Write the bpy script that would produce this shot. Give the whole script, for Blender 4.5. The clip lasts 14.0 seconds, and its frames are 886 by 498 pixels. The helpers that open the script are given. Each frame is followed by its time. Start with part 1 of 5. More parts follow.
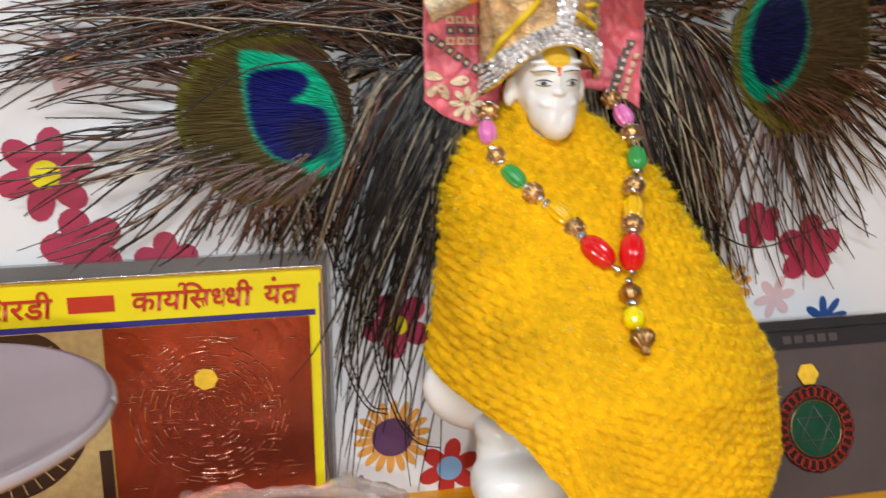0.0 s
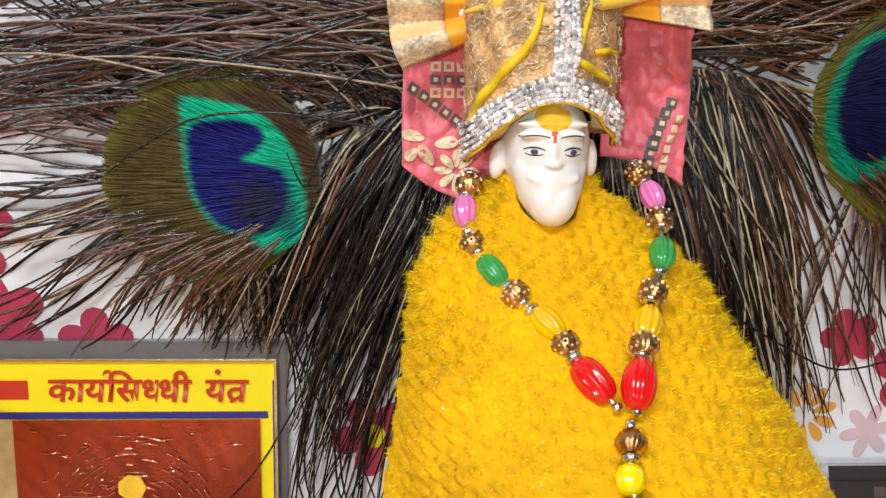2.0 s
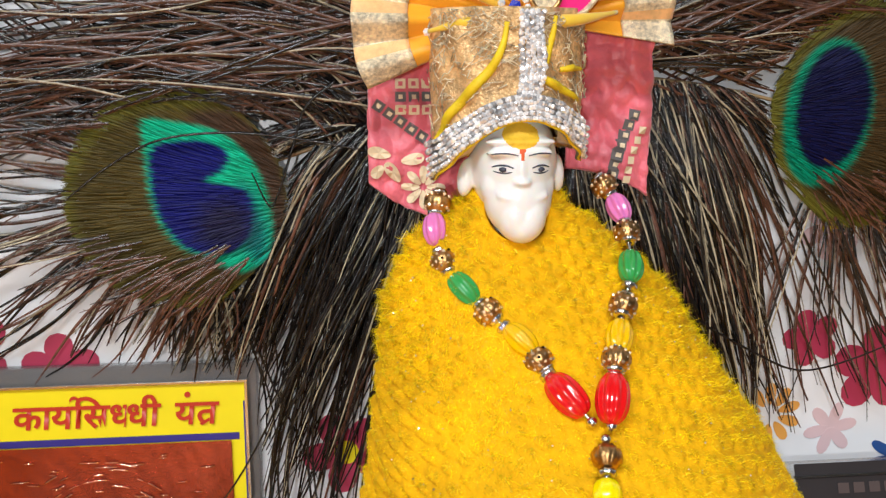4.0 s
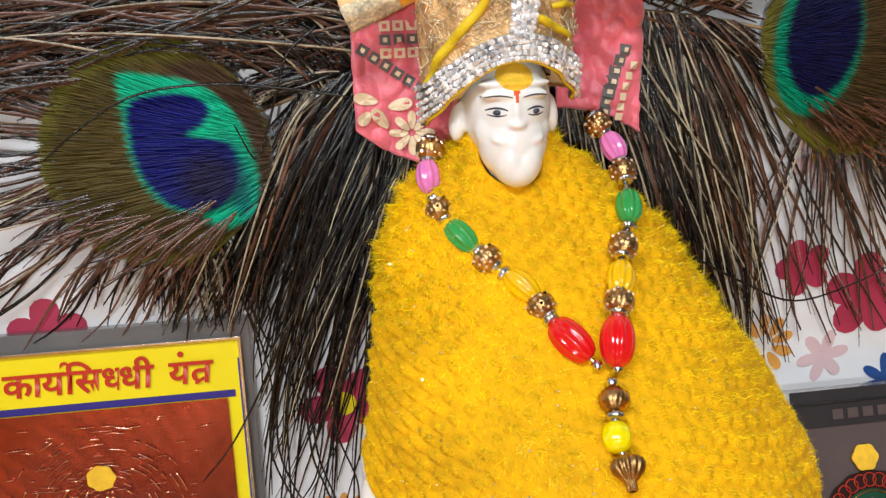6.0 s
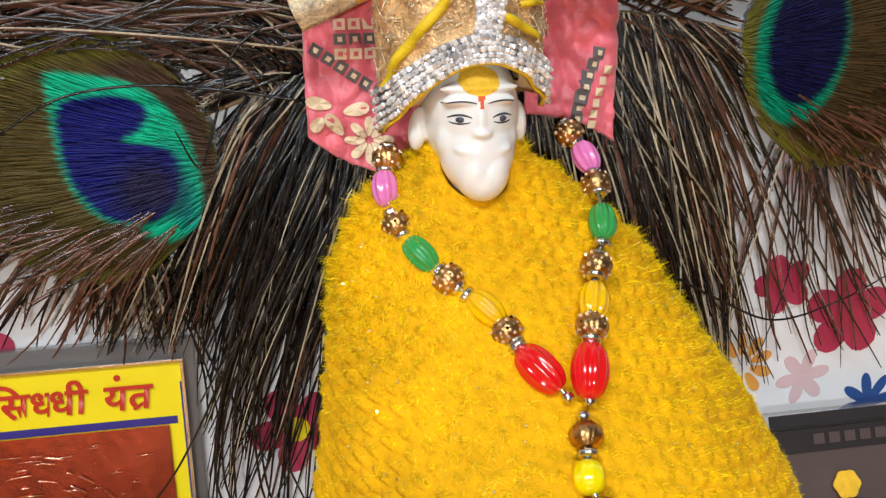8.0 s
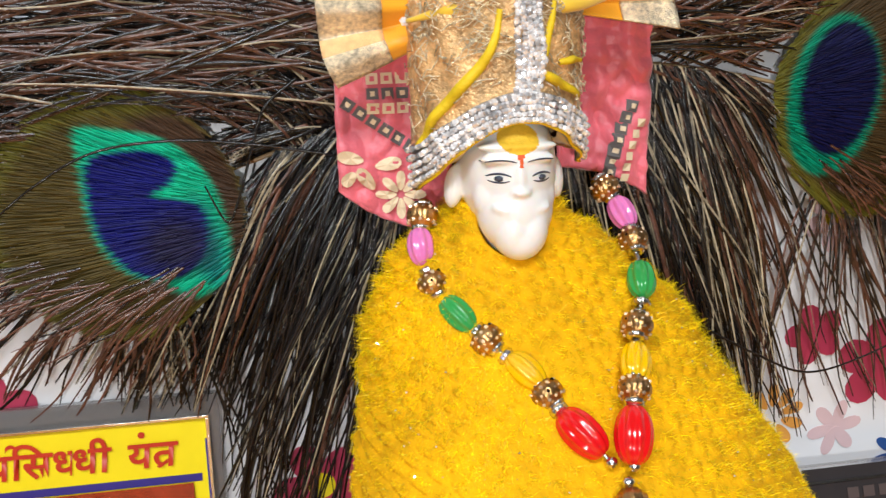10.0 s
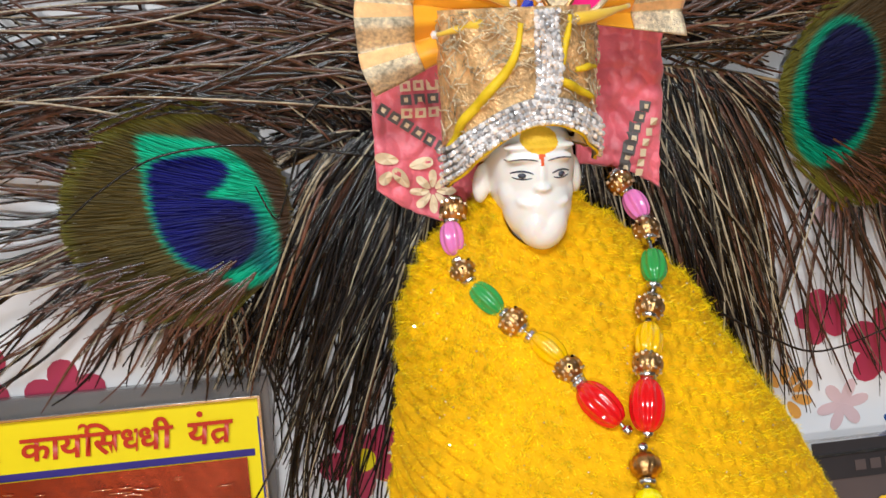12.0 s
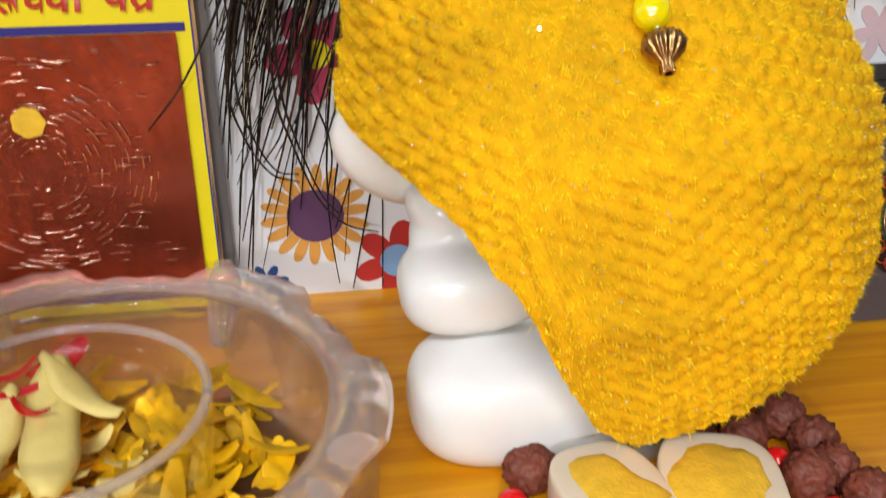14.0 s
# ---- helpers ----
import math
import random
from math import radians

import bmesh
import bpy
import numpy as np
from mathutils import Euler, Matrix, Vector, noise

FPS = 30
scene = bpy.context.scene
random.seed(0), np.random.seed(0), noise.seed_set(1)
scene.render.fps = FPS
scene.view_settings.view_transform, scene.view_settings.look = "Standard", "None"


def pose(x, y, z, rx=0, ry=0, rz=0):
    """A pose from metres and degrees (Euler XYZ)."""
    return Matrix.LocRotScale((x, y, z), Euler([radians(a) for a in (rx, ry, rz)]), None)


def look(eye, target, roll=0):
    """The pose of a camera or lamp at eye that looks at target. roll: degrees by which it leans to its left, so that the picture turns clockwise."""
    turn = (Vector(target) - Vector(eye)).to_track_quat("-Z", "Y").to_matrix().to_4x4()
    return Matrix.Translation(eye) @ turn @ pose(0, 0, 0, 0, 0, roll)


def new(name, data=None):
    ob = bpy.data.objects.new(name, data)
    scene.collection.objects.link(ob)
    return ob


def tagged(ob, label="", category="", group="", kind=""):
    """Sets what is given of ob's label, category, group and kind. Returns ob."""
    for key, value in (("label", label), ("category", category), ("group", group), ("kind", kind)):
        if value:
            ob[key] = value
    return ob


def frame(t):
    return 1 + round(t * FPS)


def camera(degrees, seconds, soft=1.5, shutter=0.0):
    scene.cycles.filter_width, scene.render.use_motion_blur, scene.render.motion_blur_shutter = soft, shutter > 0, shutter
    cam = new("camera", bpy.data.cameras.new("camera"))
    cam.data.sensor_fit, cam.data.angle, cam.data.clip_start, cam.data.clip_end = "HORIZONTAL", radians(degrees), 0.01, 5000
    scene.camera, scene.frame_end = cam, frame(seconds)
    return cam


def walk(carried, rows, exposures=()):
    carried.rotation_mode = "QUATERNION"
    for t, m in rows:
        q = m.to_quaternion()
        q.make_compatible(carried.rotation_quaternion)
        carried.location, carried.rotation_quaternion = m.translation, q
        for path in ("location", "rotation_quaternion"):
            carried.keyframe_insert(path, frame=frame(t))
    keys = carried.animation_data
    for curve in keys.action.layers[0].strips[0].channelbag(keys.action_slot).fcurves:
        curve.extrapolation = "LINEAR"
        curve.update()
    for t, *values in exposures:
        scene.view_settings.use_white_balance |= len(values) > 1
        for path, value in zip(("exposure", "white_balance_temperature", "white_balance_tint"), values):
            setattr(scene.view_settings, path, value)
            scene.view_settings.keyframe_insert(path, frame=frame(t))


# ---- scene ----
cam = camera(51.1, 14.0, 1.3, 0.5)
METRES, EYE, TILT, LEAN, TURN = 0.27, 0.108, -12.0, 0.0, -13.0
PATH = [
    (0, (0.004, 0.0, 0.118), (0.413, 1.896, -0.369), -0.1),
    (0.5, (-0.01, 0.005, 0.121), (0.417, 1.909, -0.316), 2.4),
    (1, (0.019, 0.014, 0.13), (0.334, 1.947, -0.273), 0.6),
    (1.5, (0.044, 0.033, 0.123), (0.246, 1.993, -0.221), 2.1),
    (2, (0.042, 0.042, 0.118), (0.183, 1.997, -0.277), 1.3),
    (2.5, (0.041, 0.04, 0.119), (0.201, 1.992, -0.288), 1.2),
    (2.7, (0.041, 0.039, 0.118), (0.209, 1.992, -0.277), 1.7),
    (4.8, (0.039, 0.055, 0.124), (0.315, 1.988, -0.313), -0.9),
    (5, (0.039, 0.059, 0.121), (0.304, 1.99, -0.328), -1.4),
    (5.5, (0.037, 0.051, 0.126), (0.296, 1.983, -0.319), -1.2),
    (6, (0.036, 0.047, 0.123), (0.326, 1.951, -0.414), -1.8),
    (6.5, (0.035, 0.042, 0.127), (0.341, 1.949, -0.392), -1.7),
    (7, (0.039, 0.039, 0.126), (0.333, 1.949, -0.389), -2.4),
    (7.2, (0.041, 0.045, 0.122), (0.358, 1.945, -0.416), -2.2),
    (9.3, (0.033, 0.064, 0.122), (0.39, 1.963, -0.394), -0.4),
    (9.5, (0.032, 0.063, 0.122), (0.364, 1.972, -0.371), -0.2),
    (10, (0.035, 0.064, 0.126), (0.395, 1.973, -0.35), -1.1),
    (10.5, (0.037, 0.066, 0.124), (0.407, 1.967, -0.376), -1.4),
    (11, (0.031, 0.051, 0.132), (0.319, 1.976, -0.328), -2.1),
    (11.5, (0.03, 0.049, 0.128), (0.327, 1.971, -0.337), -1.7),
    (12, (0.032, 0.05, 0.129), (0.333, 1.967, -0.357), -2.3),
    (12.5, (0.035, 0.059, 0.117), (0.353, 1.934, -0.5), -1.8),
    (13, (0.035, 0.064, 0.102), (0.277, 1.887, -0.683), -2.7),
    (13.5, (0.039, 0.066, 0.09), (0.296, 1.856, -0.763), -1.9),
    (14, (0.039, 0.063, 0.082), (0.312, 1.832, -0.811), 0.1),
]
walk(cam, [(t, look(eye, target, roll)) for t, eye, target, roll in PATH],
     [(0.0, -0.2), (0.5, -0.2), (1.0, -0.36), (1.5, -0.12), (2.0, 0.02), (2.7, 0.0), (5.0, 0.0), (7.0, -0.1), (9.5, 0.0), (10.5, 0.05), (11.5, -0.1), (12.0, -0.06), (13.0, 0.05), (14.0, -0.16)])

# ---- world, lamps, exposure ----
WALL_Y, TABLE_Z = 0.231, -0.011
world = bpy.data.worlds.new("room_air")
world.use_nodes = True
world.node_tree.nodes["Background"].inputs[0].default_value = (0.9, 0.95, 1.0, 1)
world.node_tree.nodes["Background"].inputs[1].default_value = 0.2
scene.world = world


def area_lamp(name, eye, target, size, size_y, watts, colour):
    lamp = bpy.data.lights.new(name, "AREA")
    lamp.shape, lamp.size, lamp.size_y, lamp.energy, lamp.color = "RECTANGLE", size, size_y, watts, colour
    ob = new(name, lamp)
    ob.matrix_world = look(eye, target)
    return ob


area_lamp("tube_lamp_light", (-0.35, -0.9, 1.15), (0.06, 0.2, 0.06), 1.2, 0.2, 24.5, (0.93, 0.97, 1.0))
# the torch beside the filming camera's lens
torch = bpy.data.lights.new("torch_light", "POINT")
torch.energy, torch.shadow_soft_size, torch.color = 1.4, 0.004, (1.0, 0.98, 0.95)
new("torch_light", torch).location = (-0.005, -0.10, 0.125)

# ---- materials ----


def material(name, colour=(0.8, 0.8, 0.8), rough=0.5, metal=0.0, vary=0.12, scale=400.0, bump=0.1, bump_scale=1500.0,
             random_by=None, spread=0.0, coat=0.0, ior=1.5, transmission=0.0, sheen=0.0, subsurface=0.0):
    """Principled surface with two scales of colour variation and fine relief."""
    m = bpy.data.materials.new(name)
    m.use_nodes = True
    nt = m.node_tree
    b = nt.nodes["Principled BSDF"]
    b.inputs["Roughness"].default_value = rough
    b.inputs["Metallic"].default_value = metal
    b.inputs["IOR"].default_value = ior
    b.inputs["Coat Weight"].default_value = coat
    b.inputs["Coat Roughness"].default_value = 0.08
    b.inputs["Transmission Weight"].default_value = transmission
    b.inputs["Sheen Weight"].default_value = sheen
    b.inputs["Subsurface Weight"].default_value = subsurface
    b.inputs["Subsurface Scale"].default_value = 0.003
    co = nt.nodes.new("ShaderNodeTexCoord")
    n1 = nt.nodes.new("ShaderNodeTexNoise")
    n1.inputs["Scale"].default_value, n1.inputs["Detail"].default_value = scale, 4
    n2 = nt.nodes.new("ShaderNodeTexNoise")
    n2.inputs["Scale"].default_value, n2.inputs["Detail"].default_value = scale * 0.17, 2
    for n in (n1, n2):
        nt.links.new(co.outputs["Object"], n.inputs["Vector"])
    add = nt.nodes.new("ShaderNodeMath")
    add.operation = "ADD"
    nt.links.new(n1.outputs["Fac"], add.inputs[0])
    nt.links.new(n2.outputs["Fac"], add.inputs[1])
    last = add
    if random_by:
        info = nt.nodes.new("ShaderNodeObjectInfo" if random_by == "object" else "ShaderNodeNewGeometry")
        mul = nt.nodes.new("ShaderNodeMath")
        mul.operation, mul.inputs[1].default_value, mul.inputs[2].default_value = "MULTIPLY_ADD", spread, -spread / 2
        nt.links.new(info.outputs["Random" if random_by == "object" else "Random Per Island"], mul.inputs[0])
        plus = nt.nodes.new("ShaderNodeMath")
        nt.links.new(add.outputs[0], plus.inputs[0])
        nt.links.new(mul.outputs[0], plus.inputs[1])
        last = plus
    ramp = nt.nodes.new("ShaderNodeMapRange")
    ramp.inputs["From Min"].default_value, ramp.inputs["From Max"].default_value = 0.6, 1.4
    ramp.inputs["To Min"].default_value, ramp.inputs["To Max"].default_value = 1 - vary, 1 + vary
    ramp.clamp = False
    nt.links.new(last.outputs[0], ramp.inputs["Value"])
    mix = nt.nodes.new("ShaderNodeVectorMath")
    mix.operation = "SCALE"
    mix.inputs[0].default_value = colour
    nt.links.new(ramp.outputs[0], mix.inputs["Scale"])
    nt.links.new(mix.outputs[0], b.inputs["Base Color"])
    if bump:
        n3 = nt.nodes.new("ShaderNodeTexNoise")
        n3.inputs["Scale"].default_value, n3.inputs["Detail"].default_value = bump_scale, 3
        nt.links.new(co.outputs["Object"], n3.inputs["Vector"])
        bp = nt.nodes.new("ShaderNodeBump")
        bp.inputs["Strength"].default_value, bp.inputs["Distance"].default_value = bump, 0.0004
        nt.links.new(n3.outputs["Fac"], bp.inputs["Height"])
        nt.links.new(bp.outputs[0], b.inputs["Normal"])
    return m


def nodes_of(m):
    return m.node_tree, m.node_tree.nodes["Principled BSDF"]


MARBLE = material("white_marble", (0.86, 0.85, 0.83), 0.3, vary=0.06, scale=90, bump=0.06, bump_scale=500, coat=0.3, subsurface=0.15)
PASTE = material("yellow_sandal_paste", (0.85, 0.52, 0.03), 0.7, vary=0.2, scale=500, bump=0.5, bump_scale=1800)
PAINT_DARK = material("dark_eye_paint", (0.045, 0.05, 0.075), 0.5, vary=0.1)
PAINT_RED = material("red_tilak_paint", (0.7, 0.1, 0.02), 0.6, vary=0.1)
# One yarn in two tones: orange paints shaded valleys, yellow the lit nap.
FLEECE = material("yellow_fleece_shaded", (0.77, 0.405, 0.0), 0.9, vary=0.25, scale=420, bump=0.5, bump_scale=1400, sheen=0.0)
FIBRE = material("yellow_fibre_lit", (0.90, 0.655, 0.001), 0.42, vary=0.30, scale=420, bump=0, random_by="island", spread=1.5, sheen=0.0)
for soft_yarn in (FLEECE, FIBRE):
    nodes_of(soft_yarn)[1].inputs["Specular IOR Level"].default_value = 0.3
WHITE = material("white_laminate", (0.80, 0.82, 0.86), 0.35, vary=0.03, scale=40, bump=0.03, bump_scale=600)
# Grey for the unseen room shell, kept dark to limit bounce light.
PLASTER = material("grey_room_shell", (0.42, 0.42, 0.42), 0.85, vary=0.06, scale=6, bump=0.2, bump_scale=120)
TILE = material("grey_floor", (0.35, 0.33, 0.3), 0.5, vary=0.1, scale=8, bump=0.1, bump_scale=60)
# Strong fine tone noise on the barbs imitates dotted specular dashes.
BARB = material("dark_feather_barb", (0.0075, 0.0068, 0.0072), 0.2, vary=0.9, scale=2600, bump=0.4, bump_scale=2800, random_by="island", spread=0.8)
BARB_BROWN = material("brown_feather_barb", (0.070, 0.029, 0.018), 0.26, vary=0.9, scale=2600, bump=0.4, bump_scale=2800, random_by="island", spread=0.9)
# Beige barb tone: highlights of the dark barbs put into colour.
BARB_GLINT = material("glint_coloured_barb", (0.27, 0.225, 0.15), 0.3, vary=0.9, scale=2200, bump=0.4, bump_scale=2400, random_by="island", spread=0.8)
for gloss in (BARB, BARB_BROWN, BARB_GLINT):
    nodes_of(gloss)[1].inputs["Specular IOR Level"].default_value = 0.6
SHAFT = material("pale_feather_shaft", (0.3, 0.2, 0.1), 0.4, vary=0.2)
CRIMSON = material("crimson_print", (0.42, 0.035, 0.09), 0.4, vary=0.12, scale=200, bump=0.02)
RED = material("red_print", (0.5, 0.03, 0.03), 0.4, vary=0.1, scale=200, bump=0.02)
ORANGE = material("orange_print", (0.75, 0.36, 0.08), 0.4, vary=0.1, scale=200, bump=0.02)
# beige copies of some barbs, laid in front as painted highlights
PURPLE = material("purple_print", (0.11, 0.045, 0.12), 0.4, vary=0.1, scale=200, bump=0.02)
SKYBLUE = material("sky_blue_print", (0.22, 0.42, 0.72), 0.4, vary=0.1, scale=200, bump=0.02)
NAVY = material("navy_print", (0.02, 0.08, 0.28), 0.4, vary=0.1, scale=200, bump=0.02)
PALE_RED = material("faded_rose_print", (0.68, 0.5, 0.53), 0.4, vary=0.08, scale=200, bump=0.02)
YELLOW = material("yellow_print", (0.86, 0.72, 0.01), 0.4, vary=0.05, scale=150, bump=0.03)
BLUE_INK = material("blue_print", (0.03, 0.025, 0.22), 0.4, vary=0.08, scale=150, bump=0.03)
RED_INK = material("red_lettering", (0.5, 0.03, 0.012), 0.45, vary=0.08, scale=300, bump=0.02)
DARK_CARD = material("dark_brown_print", (0.03, 0.014, 0.012), 0.3, vary=0.3, scale=120, bump=0.03, coat=0.4)
MAROON = material("maroon_print", (0.16, 0.02, 0.015), 0.3, vary=0.3, scale=120, bump=0.03, coat=0.4)
TAN = material("tan_gold_print", (0.5, 0.35, 0.15), 0.4, vary=0.25, scale=500, bump=0.05)
GREY_CARD = material("grey_foil_card", (0.15, 0.115, 0.112), 0.35, metal=0.4, vary=0.2, scale=60, bump=0.1, bump_scale=300)
MARGIN = material("smoky_clear_margin", (0.17, 0.16, 0.165), 0.3, vary=0.25, scale=60, bump=0.1, bump_scale=300)
BLACK_CARD = material("black_card_band", (0.03, 0.026, 0.028), 0.4, vary=0.2, scale=120, bump=0.05)
GREEN_CARD = material("dark_green_foil", (0.02, 0.09, 0.05), 0.3, metal=0.3, vary=0.2, bump=0.1)
ACRYLIC = material("clear_acrylic", (0.85, 0.87, 0.86), 0.06, vary=0.02, bump=0, transmission=0.92)
# Crystal keeps some pale pinkish diffuse colour in place of refracted light.
GLASS = material("cut_crystal", (0.97, 0.93, 0.94), 0.03, vary=0.01, bump=0.6, bump_scale=190, transmission=0.9, ior=1.5)
RIM_GLASS = material("whitish_glass_rim", (0.92, 0.86, 0.86), 0.08, vary=0.08, bump=0.6, bump_scale=260, transmission=0.72)
# Dish rim paler than the plate: its highlight is put into the colour.
RIM_PLASTIC = material("pale_plastic_rim", (0.52, 0.46, 0.49), 0.25, vary=0.08, scale=120, bump=0.1, bump_scale=200, transmission=0.2)
FROSTED = material("frosted_plastic", (0.40, 0.30, 0.33), 0.28, vary=0.22, scale=60, bump=0.15, bump_scale=120, transmission=0.35, ior=1.45)
GOLD = material("antique_gold", (0.52, 0.30, 0.12), 0.28, metal=1.0, vary=0.5, scale=900, bump=0.3, bump_scale=2500)
SILVER = material("silver_metal", (0.72, 0.71, 0.70), 0.18, metal=1.0, vary=0.15, scale=900, bump=0.15, bump_scale=2500)
STONE_CLEAR = material("rhinestone", (0.93, 0.93, 0.95), 0.10, metal=0.52, vary=0.35, bump=0, random_by="island", spread=1.2)
GOLD_STONE = material("champagne_crystal", (0.88, 0.66, 0.44), 0.16, metal=0.6, vary=0.7, bump=0, random_by="island", spread=1.2)
PAVE = material("silver_mesh_backing", (0.45, 0.44, 0.43), 0.35, metal=0.8, vary=0.3, scale=1500, bump=0.6, bump_scale=2500)
ORANGE_SILK = material("orange_silk", (0.90, 0.40, 0.010), 0.45, vary=0.12, scale=250, bump=0.15, bump_scale=2200, sheen=0.4)
YELLOW_SILK = material("yellow_silk", (0.88, 0.58, 0.05), 0.4, vary=0.12, scale=250, bump=0.15, bump_scale=2200, sheen=0.4)
PEACH_SILK = material("peach_sheer_silk", (0.90, 0.52, 0.22), 0.4, vary=0.35, scale=700, bump=0.4, bump_scale=2600, sheen=0.4)
YELLOW_CORD = material("yellow_cord", (0.80, 0.56, 0.01), 0.6, vary=0.15, scale=600, bump=0.5, bump_scale=2600)
LACE = material("gold_lace", (0.80, 0.68, 0.48), 0.36, metal=0.45, vary=0.7, scale=1500, bump=0.9, bump_scale=3800)
BROCADE = material("copper_brocade", (0.74, 0.47, 0.22), 0.34, metal=0.35, vary=0.65, scale=900, bump=1.0, bump_scale=2200)
PINK_SILK = material("magenta_silk", (0.86, 0.0, 0.20), 0.5, vary=0.15, scale=700, bump=0.3, bump_scale=2000, sheen=0.4)
ROSE_CLOTH = material("rose_printed_cotton", (0.80, 0.16, 0.21), 0.42, vary=0.35, scale=240, bump=0.8, bump_scale=700, sheen=0.4)
CREAM_PRINT = material("cream_cloth_print", (0.84, 0.70, 0.48), 0.7, vary=0.1, scale=300, bump=0.2)
GREY_PRINT = material("grey_cloth_print", (0.13, 0.12, 0.12), 0.7, vary=0.2, scale=300, bump=0.2)
WOOD_BEAD = material("rudraksha_brown", (0.19, 0.045, 0.025), 0.6, vary=0.4, scale=500, bump=1.0, bump_scale=700)
PETAL = material("marigold_petal", (0.95, 0.52, 0.004), 0.4, vary=0.35, scale=250, bump=0.2, random_by="island", spread=1.0)
PALE_PETAL = material("pale_yellow_petal", (0.85, 0.68, 0.22), 0.55, vary=0.15, scale=250, bump=0.2)
IVORY = material("ivory_marble", (0.80, 0.68, 0.52), 0.3, vary=0.08, scale=120, bump=0.05, coat=0.3, subsurface=0.1)


def bead_plastic(name, colour):
    return material(name, colour, 0.12, vary=0.08, scale=300, bump=0.03, coat=0.6, subsurface=0.1)


BEAD_PINK = bead_plastic("pink_bead_plastic", (0.76, 0.20, 0.50))
BEAD_GREEN = bead_plastic("green_bead_plastic", (0.035, 0.33, 0.075))
BEAD_YELLOW = bead_plastic("amber_bead_plastic", (0.88, 0.50, 0.0))
BEAD_LEMON = bead_plastic("lemon_bead_plastic", (0.88, 0.72, 0.0))
BEAD_RED = bead_plastic("red_bead_plastic", (0.72, 0.008, 0.01))
BEAD_BLUE = bead_plastic("blue_jewel", (0.02, 0.04, 0.45))


def wood_material():
    m = material("varnished_orange_wood", (0.62, 0.235, 0.012), 0.32, vary=0.12, scale=30, bump=0.05, coat=0.08)
    nt, b = nodes_of(m)
    co = nt.nodes.new("ShaderNodeTexCoord")
    mp = nt.nodes.new("ShaderNodeMapping")
    mp.inputs["Scale"].default_value = (14, 260, 260)
    nz = nt.nodes.new("ShaderNodeTexNoise")
    nz.inputs["Scale"].default_value, nz.inputs["Detail"].default_value, nz.inputs["Distortion"].default_value = 1.0, 6, 0.8
    rp = nt.nodes.new("ShaderNodeValToRGB")
    rp.color_ramp.elements[0].position, rp.color_ramp.elements[0].color = 0.3, (0.56, 0.18, 0.004, 1)
    rp.color_ramp.elements[1].position, rp.color_ramp.elements[1].color = 0.65, (0.76, 0.335, 0.005, 1)
    nt.links.new(co.outputs["Object"], mp.inputs[0])
    nt.links.new(mp.outputs[0], nz.inputs["Vector"])
    nt.links.new(nz.outputs["Fac"], rp.inputs[0])
    nt.links.new(rp.outputs[0], b.inputs["Base Color"])
    return m


WOOD = wood_material()


def copper_material():
    """Embossed copper foil: rings, rows of fine marks and crumples, all as relief."""
    m = material("embossed_copper_foil", (0.43, 0.094, 0.055), 0.25, metal=0.85, vary=0.25, scale=130, bump=0.0)
    nt, b = nodes_of(m)
    co = nt.nodes.new("ShaderNodeTexCoord")
    mp = nt.nodes.new("ShaderNodeMapping")
    mp.inputs["Location"].default_value = (0.0085, 0, -0.026)
    ring = nt.nodes.new("ShaderNodeTexWave")
    ring.wave_type, ring.rings_direction = "RINGS", "SPHERICAL"
    ring.inputs["Scale"].default_value, ring.inputs["Distortion"].default_value, ring.inputs["Detail"].default_value = 85, 2.0, 2
    ring.inputs["Detail Scale"].default_value = 4
    fine = nt.nodes.new("ShaderNodeTexNoise")
    fine.inputs["Scale"].default_value, fine.inputs["Detail"].default_value = 700, 3
    crease = nt.nodes.new("ShaderNodeTexNoise")
    crease.inputs["Scale"].default_value, crease.inputs["Detail"].default_value = 70, 3
    nt.links.new(co.outputs["Object"], mp.inputs[0])
    for n in (ring, fine, crease):
        nt.links.new(mp.outputs[0], n.inputs["Vector"])
    mul = nt.nodes.new("ShaderNodeMath")
    mul.operation = "MULTIPLY"
    nt.links.new(ring.outputs["Fac"], mul.inputs[0])
    nt.links.new(fine.outputs["Fac"], mul.inputs[1])
    add = nt.nodes.new("ShaderNodeMath")
    add.operation, add.inputs[1].default_value = "MULTIPLY_ADD", 1.6
    nt.links.new(crease.outputs["Fac"], add.inputs[0])
    nt.links.new(mul.outputs[0], add.inputs[2])
    bp = nt.nodes.new("ShaderNodeBump")
    bp.inputs["Strength"].default_value, bp.inputs["Distance"].default_value = 0.30, 0.0004
    nt.links.new(add.outputs[0], bp.inputs["Height"])
    nt.links.new(bp.outputs[0], b.inputs["Normal"])
    return m



def let_light_through(m, share):
    """Thin clear glass: mixes in straight transmission, so that light reaches what lies inside."""
    nt, b = nodes_of(m)
    out = nt.nodes["Material Output"]
    clear = nt.nodes.new("ShaderNodeBsdfTransparent")
    mix = nt.nodes.new("ShaderNodeMixShader")
    mix.inputs[0].default_value = share
    nt.links.new(b.outputs[0], mix.inputs[1])
    nt.links.new(clear.outputs[0], mix.inputs[2])
    nt.links.new(mix.outputs[0], out.inputs["Surface"])


let_light_through(GLASS, 0.62)
let_light_through(RIM_GLASS, 0.42)
let_light_through(ACRYLIC, 0.6)
CUP_GLASS = material("thin_clear_glass", (0.97, 0.96, 0.97), 0.02, vary=0.01, bump=0.1, bump_scale=160, transmission=1.0)
let_light_through(CUP_GLASS, 0.72)
COPPER = copper_material()
